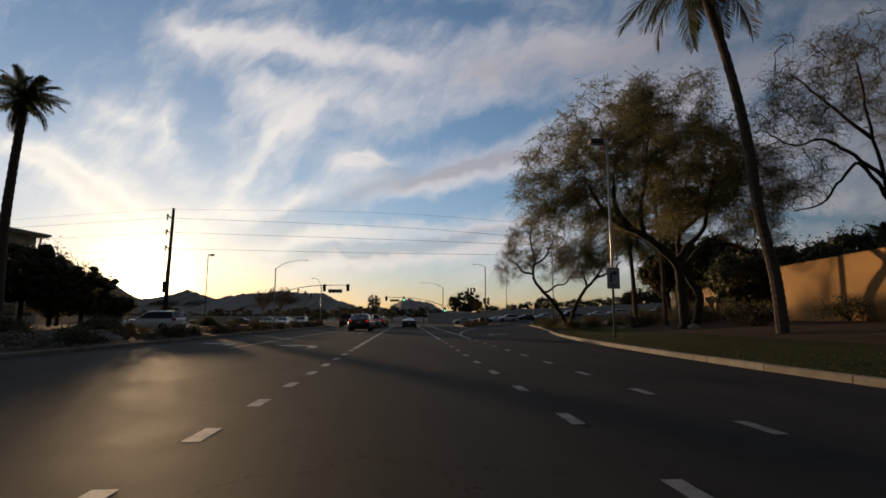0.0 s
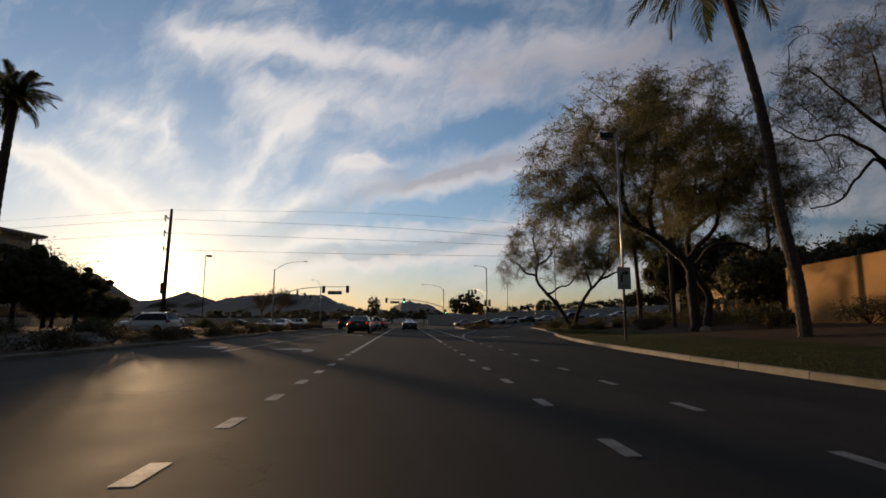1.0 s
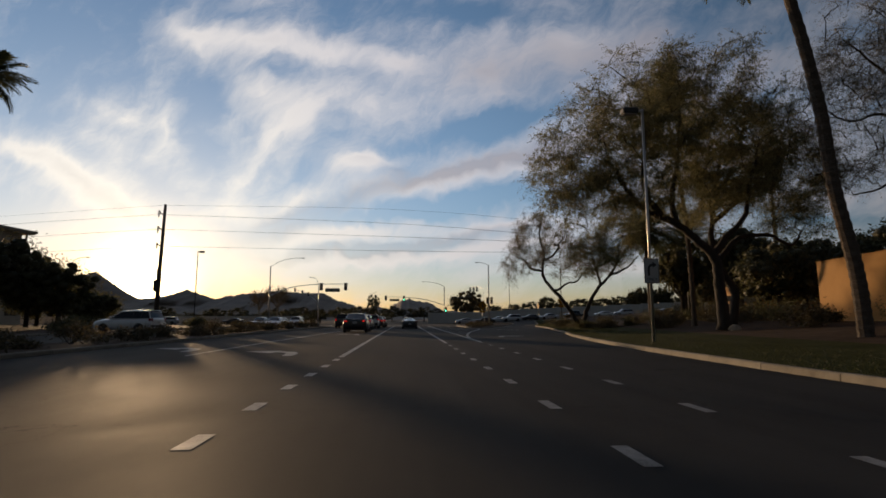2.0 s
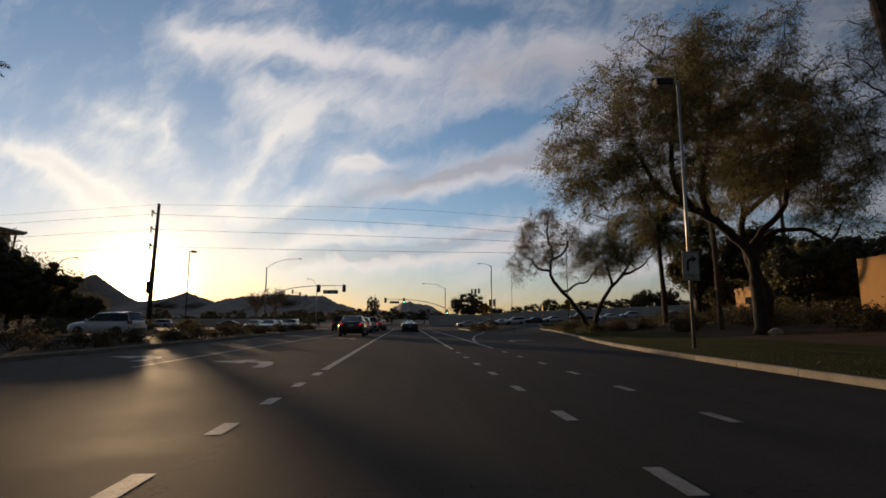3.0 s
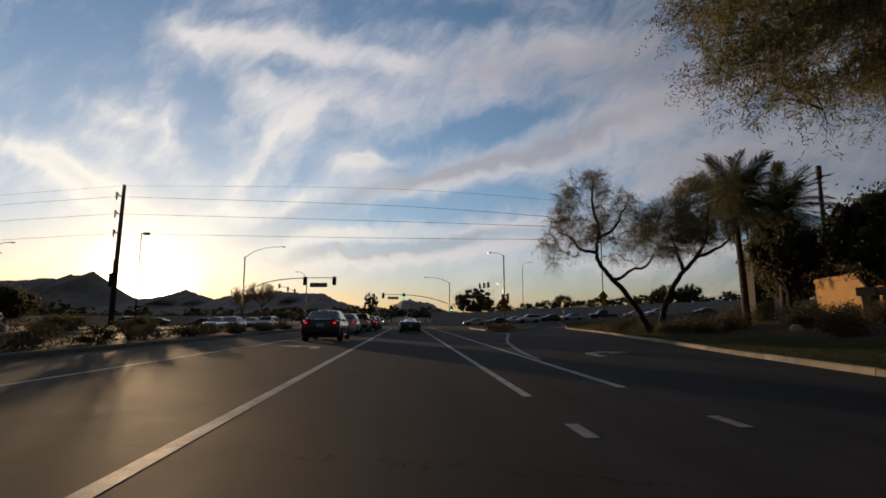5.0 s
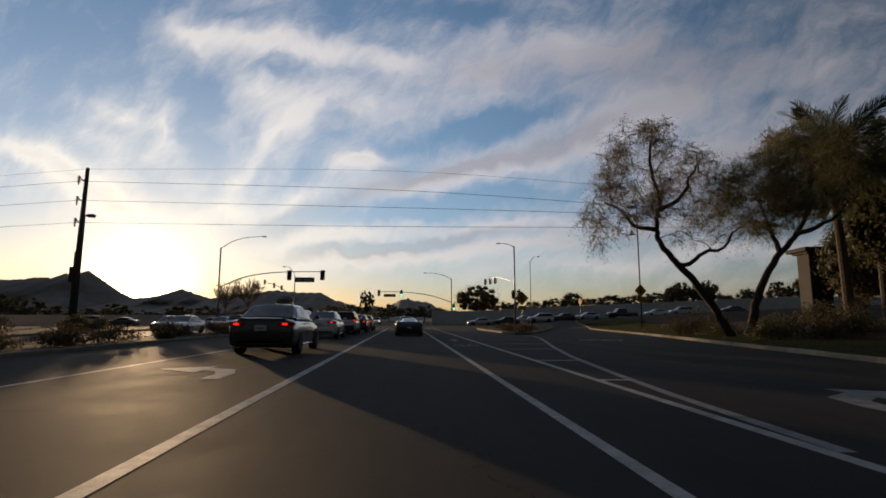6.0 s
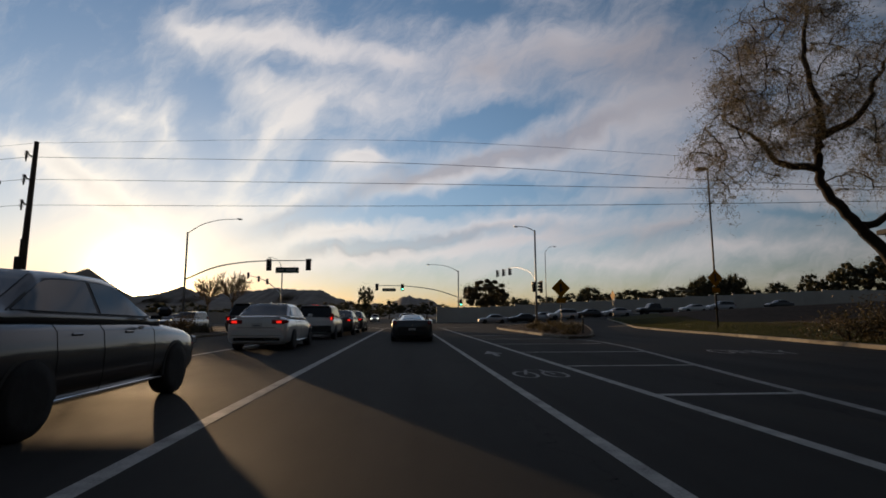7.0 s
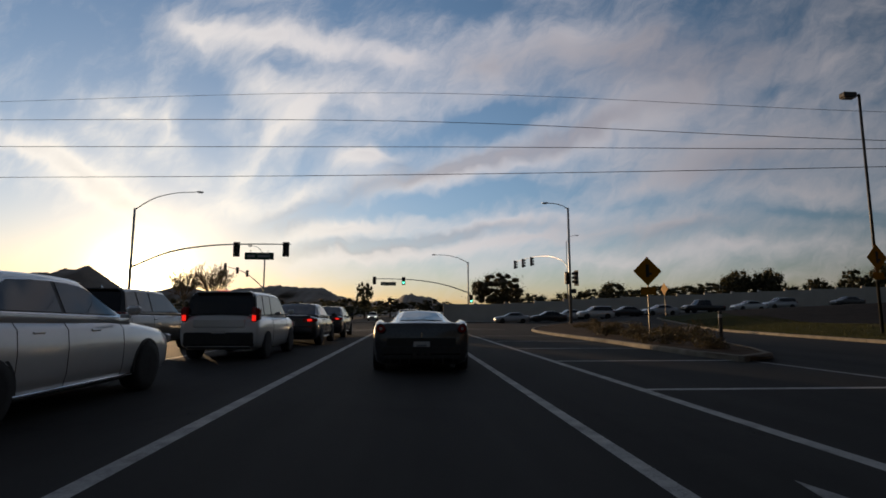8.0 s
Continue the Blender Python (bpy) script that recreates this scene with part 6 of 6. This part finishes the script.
car("sedan", -20.8, 84, 180, GREYP, "grey sedan coming the other way", OPP)
car("hatch", -17.3, 92, 180, WHITE, "white hatchback coming the other way", OPP)
car("sedan", -21, 98, 180, BLACKP, "black sedan coming the other way", OPP)
car("suv", -6.4, 168, 180, WHITE, "white suv coming with lit headlights", OPP, False, True)
CROSS = "cars on the crossing road"
for kind, x, y, turn, mat, label in (("sedan", -46, 125, 92, GREYP, "grey sedan waiting on the crossing road"), ("sedan", -38.5, 127.5, 92, BLACKP, "black sedan waiting on the crossing road"),
                                     ("suv", -53.5, 129, 92, SILVER, "silver suv waiting on the crossing road"), ("sedan", -31.5, 124.5, 92, WHITE, "white sedan waiting on the crossing road")):
    car(kind, x, y, turn, mat, label, CROSS)
for kind, x, y, turn, mat, label in (("sedan", 14.6, 132, 92, SILVER, "silver sedan on the crossing road"), ("sedan", 19.2, 130.5, 92, BLACKP, "black sedan on the crossing road"),
                                     ("suv", 25.5, 130.2, 92, WHITE, "white suv on the crossing road"), ("sedan", 23.2, 134.2, 92, WHITE, "white sedan beyond the suv"),
                                     ("sedan", 31.0, 133.4, 92, GREYP, "grey sedan on the crossing road"), ("sedan", 34.9, 131.2, 92, SILVER, "silver sedan on the crossing road"),
                                     ("pickup", 42.3, 133.5, 92, BLACKP, "black pickup truck on the crossing road"), ("sedan", 49.8, 134.6, 92, WHITE, "white sedan further up the crossing road"),
                                     ("suv", 55.5, 136, 92, SILVER, "silver suv further up the crossing road"), ("sedan", 67, 137, 92, GREYP, "grey sedan at the top of the rise")):
    car(kind, x, y, turn, mat, label, CROSS)

# ---- far trees, hedges, shrubs ----
far_tree(20.2, 176, 0.5, 9.6, 5.4, "wide rounded olive tree behind the block wall", 51, SCRUB, 120)
far_tree(29, 182, 0.6, 5.6, 4, "dark tree behind the block wall", 52)
for k, (x, y, h, r) in enumerate(((42, 178, 5.6, 4), (48, 180, 7.4, 3), (54, 182, 5.2, 4), (62, 186, 6, 5), (70, 190, 6, 5), (78, 190, 6.5, 5), (37, 182, 5, 3.6))):
    far_tree(x, y, rise(x, y), h, r, "dark tree behind the block wall", 60 + k, DARKLEAF, 60)
for k in range(8):
    far_tree(82.4 + k * 2.1, 190 + (k * 5 % 4) * 1.6, rise(84 + k * 1.2, 190) - 0.1, 7.9 + (k * 7 % 5) * 0.45, 2.9, "dark dense tree in a close row behind the wall", 80 + k, DARKLEAF, 80, foot=0.55, deep=0.44)
for k, (x, y, h, r) in enumerate(((104, 200, 6, 4), (110, 196, 7.5, 3), (116, 202, 7, 4), (121, 196, 10, 3.5), (126, 200, 8.5, 5), (129, 194, 11.5, 4.5), (134, 197, 13.5, 5.5), (141, 192, 15, 6), (148, 196, 16, 6), (156, 192, 15, 6), (165, 198, 14, 6))):
    far_tree(x, y, 3.5, h, r, "dark tree on the far rise", 100 + k, DARKLEAF, 70)
for k in range(30):
    x = -165 + k * 5.4
    h = (3.5 if x > -60 else 4.0) if x > -112 else 7.5
    far_tree(x, 196 + (k * 7 % 5) * 4, -0.1, h + (k * 5 % 4) * 0.55, 4.2, "dark tree along the far side of the crossing", 130 + k, DARKLEAF, 45)
far_tree(-14, 240, -0.1, 12.5, 2.8, "tall dark tree against the hills", 170, DARKLEAF, 60)


def bare_tree(x, y, z, h, label, seed):
    """A leafless tree: limbs fanning up from a short trunk, branches and fine twigs."""
    rr = np.random.default_rng(seed)
    root = base("bare_tree", x, y, z, 0, label, "tree")
    shapes, fine_shapes = [tube([(0, 0, -0.3), (0.05, 0, h * 0.2), (0, 0, h * 0.42)], [0.3, 0.24, 0.16], 8)], []

    def sprout(foot, way, length, r, level):
        way = way / np.linalg.norm(way)
        bend = rr.normal(size=3) * 0.12
        pts = [foot + way * length * f + bend * length * f * f + np.array([0, 0, 0.1 * length * f * f]) for f in (0, 0.35, 0.7, 1.0)]
        (shapes if level < 2 else fine_shapes).append(tube([tuple(q) for q in pts], [r, r * 0.75, r * 0.5, r * 0.22], 6 if level < 2 else 3, cap=False))
        if level < 3:
            for f in rr.uniform(0.25, 1.0, (7, 7, 6)[level]):
                k = min(2, int(f * 3))
                at = pts[k] + (pts[k + 1] - pts[k]) * (f * 3 - k if f < 1 else 1)
                sprout(at, way + rr.normal(size=3) * 0.36 + np.array([0, 0, 0.12]), length * rr.uniform(0.38, 0.6), r * 0.6, level + 1)
    for k in range(11):
        a = k * math.tau / 11 + rr.normal() * 0.2
        sprout(np.array([0, 0, h * (0.34 + 0.08 * rr.uniform())]), np.array([math.cos(a) * 0.6, math.sin(a) * 0.6, 0.75 + 0.4 * rr.uniform()]), h * 0.33, 0.1, 0)
    part("trunk", joined(*shapes), TWIG, root, smooth=True)
    part("crown", joined(*fine_shapes), TWIG, root)


bare_tree(-44.6, 171, 0, 11.0, "bare fan-shaped tree with fine twigs beyond the signals", 41)
bare_tree(-39.4, 172, 0, 12.4, "taller bare fan-shaped tree beyond the signals", 43)
# Left verge planting.
for k, (x, y, r, h) in enumerate(((-39.8, 69, 3.8, 7.8), (-45, 66, 4.6, 10.4), (-51, 63, 5, 12.4), (-41, 77, 3.4, 4.8), (-52, 84, 3.4, 5.6), (-47, 88, 3.6, 4.6), (-48, 76, 4.4, 9.4), (-58, 70, 5.5, 13))):
    far_tree(x, y, 0.05, h, r, "dark round-headed tree on the far verge", 200 + k, DARKLEAF, 110)
for k in range(12):
    bush("hedge_bush", -30.5 - (k % 3) * 2.2, 40 + k * 5.2, 0.12, 1.7, 1.6, 0.8, "dark rounded shrub along the far verge", 215 + k, DARKLEAF, 2600, (0.2, 0.05), group="far verge shrubs")
for k in range(30):
    grow = 0.75 + (k * 29 % 11) / 16
    bush("median_shrub", -12.9 + ((k * 5) % 3 - 1) * 0.5, 2 + k * 2.75 + (k * 7 % 4) * 0.3, 0.14, 0.95 * grow, 1.0 * grow, 0.42 * grow, "low dry shrub on the central reservation", 230 + k, SHRUB, 1100, (0.14, 0.03), group="median shrubs")
# Shrubs under the mesquites and on the island.
spots = [(19.5, 60), (21.5, 58.5), (22.5, 62.5), (24.5, 60), (18.6, 67), (21.8, 68), (24, 66), (26.5, 63.5), (27.5, 57), (29.5, 60), (25, 54), (28, 51), (31, 54), (23.5, 49), (26.5, 46.5), (30, 47.5), (21, 46), (24.5, 42.5), (28, 42), (21.5, 31), (24.5, 33.5), (26.5, 29.5)]
for k, (x, y) in enumerate(spots):
    s = 0.75 + (k * 37 % 10) / 14
    bush("desert_shrub", x, y, verge_height(x, y, kerb_x(y)) - 0.03, 1.3 * s, 1.2 * s, 0.72 * s, "rounded desert shrub in the gravel bed", 260 + k, SHRUB if k % 3 else DARKLEAF, 2200, (0.14, 0.03), group="verge shrubs")
for k, (x, y) in enumerate(((10.0, 76.6), (10.9, 79.2), (9.9, 79.6), (10.3, 83.0), (13.4, 86.9), (10.2, 86.0), (11.2, 81.5), (12.6, 84.3), (11.5, 88), (13.6, 90), (12.3, 94), (15, 96.5), (14, 101), (16.5, 105))):
    bush("island_shrub", x, y, 0.14, 0.6 + (k * 7 % 5) * 0.07, 0.7, 0.26 + (k * 3 % 4) * 0.05, "low dry shrub on the turning island", 300 + k, SHRUB, 900, (0.11, 0.02), group="island shrubs")
for k, (x, y, h) in enumerate(((34, 50, 7), (38, 52, 8), (42, 49, 7.5), (46, 56, 8), (40, 45, 8))):
    far_tree(x, y, 1.0, h, 3.4, "dense dark tree behind the garden wall", 320 + k, DARKLEAF, 110)

for k, (x, y, h, r) in enumerate(((37, 60, 10, 3.6), (33.5, 66, 8.6, 2.8), (41, 66, 9.5, 3.2))):
    far_tree(x, y, 1.0, h, r, "dark high-crowned tree in front of the ochre house", 350 + k, DARKLEAF, 110, foot=0.72, deep=0.25)
for k, (x, y, h, r) in enumerate(((-62, 262, 6.5, 6), (-52, 270, 7.5, 6), (-42, 268, 6.5, 5.5), (-33, 275, 7.5, 6), (-24, 280, 8, 6), (-15, 272, 6.5, 5), (-7, 285, 8.5, 6), (2, 280, 7, 6), (10, 290, 8, 6), (17, 275, 6.5, 5))):
    far_tree(x, y, -0.1, h, r, "olive-brown tree in the belt under the hills", 360 + k, SCRUB, 60)
for x, y, z, size, seed in ((19.4, 33.9, 0.62, 0.34, 3), (23.6, 52.5, 0.85, 0.4, 4)):
    rr = np.random.default_rng(seed)
    rings = [[(size * q * (1 + 0.18 * rr.normal()) * math.cos(a), size * 0.8 * q * (1 + 0.18 * rr.normal()) * math.sin(a), size * h) for a in np.linspace(0, math.tau, 10)[:-1]] for q, h in ((0.9, -0.25), (1.0, 0.2), (0.8, 0.7), (0.35, 0.95))]
    rock = alone("boulder", loft(rings), CREAM, "pale rounded boulder lying in the gravel", "rock")
    rock.matrix_basis = pose(x, y, verge_height(x, y, kerb_x(y)))

for k, (x, y, h, r) in enumerate(((47.5, 86, 9.5, 2.6), (52.5, 90, 11, 3.4), (53, 84.5, 10, 3.0), (57, 88, 11, 4))):
    far_tree(x, y, 1.0, h, r, "dense dark tree beside the stucco tower", 380 + k, DARKLEAF, 90)
for k in range(14):
    x, y = 33 + (k % 5) * 3.2 + (k * 7 % 3) * 0.6, 56 + (k // 5) * 8 + (k * 5 % 4)
    bush("garden_shrub", x, y, verge_height(x, y, kerb_x(y)) - 0.03, 1.7, 1.6, 0.9 + (k % 3) * 0.15, "dark rounded shrub in front of the houses", 400 + k, DARKLEAF, 2000, (0.17, 0.04), group="garden shrubs")

# Grass blades on the near verge and the grass nose.
rng = np.random.default_rng(77)
tufts, tall = [], []
for y0, y1, deep, n, top in ((4, 45, 5.5, 26000, 0.6), (45, 76, 5.0, 9000, 1.2), (76, 112, 9.0, 26000, 2.4)):
    tall += [top] * n
    yy = rng.uniform(y0, y1, n)
    oo = rng.uniform(0.18, deep, n)
    tufts.append(np.array([(kerb_x(y) + o, y, verge_height(kerb_x(y) + o, y, kerb_x(y))) for y, o in zip(yy, oo)]))
p = np.concatenate(tufts)
d = rng.normal(size=p.shape) * 0.35
d[:, 2] = 1
d *= (rng.uniform(0.025, 0.055, len(p)) * np.array(tall))[:, None]
s = np.stack([-d[:, 1], d[:, 0], 0 * d[:, 0]], 1)
s = s / (np.linalg.norm(s, axis=1)[:, None] + 1e-9) * 0.012
v = np.stack([p - s, p + s, p + d], 1).reshape(-1, 3)
tagged(new("grass", fast_mesh("grass", v, np.arange(len(v)).reshape(-1, 3), GRASS)), "short half-dry grass blades on the verge", "grass", kind="stuff")
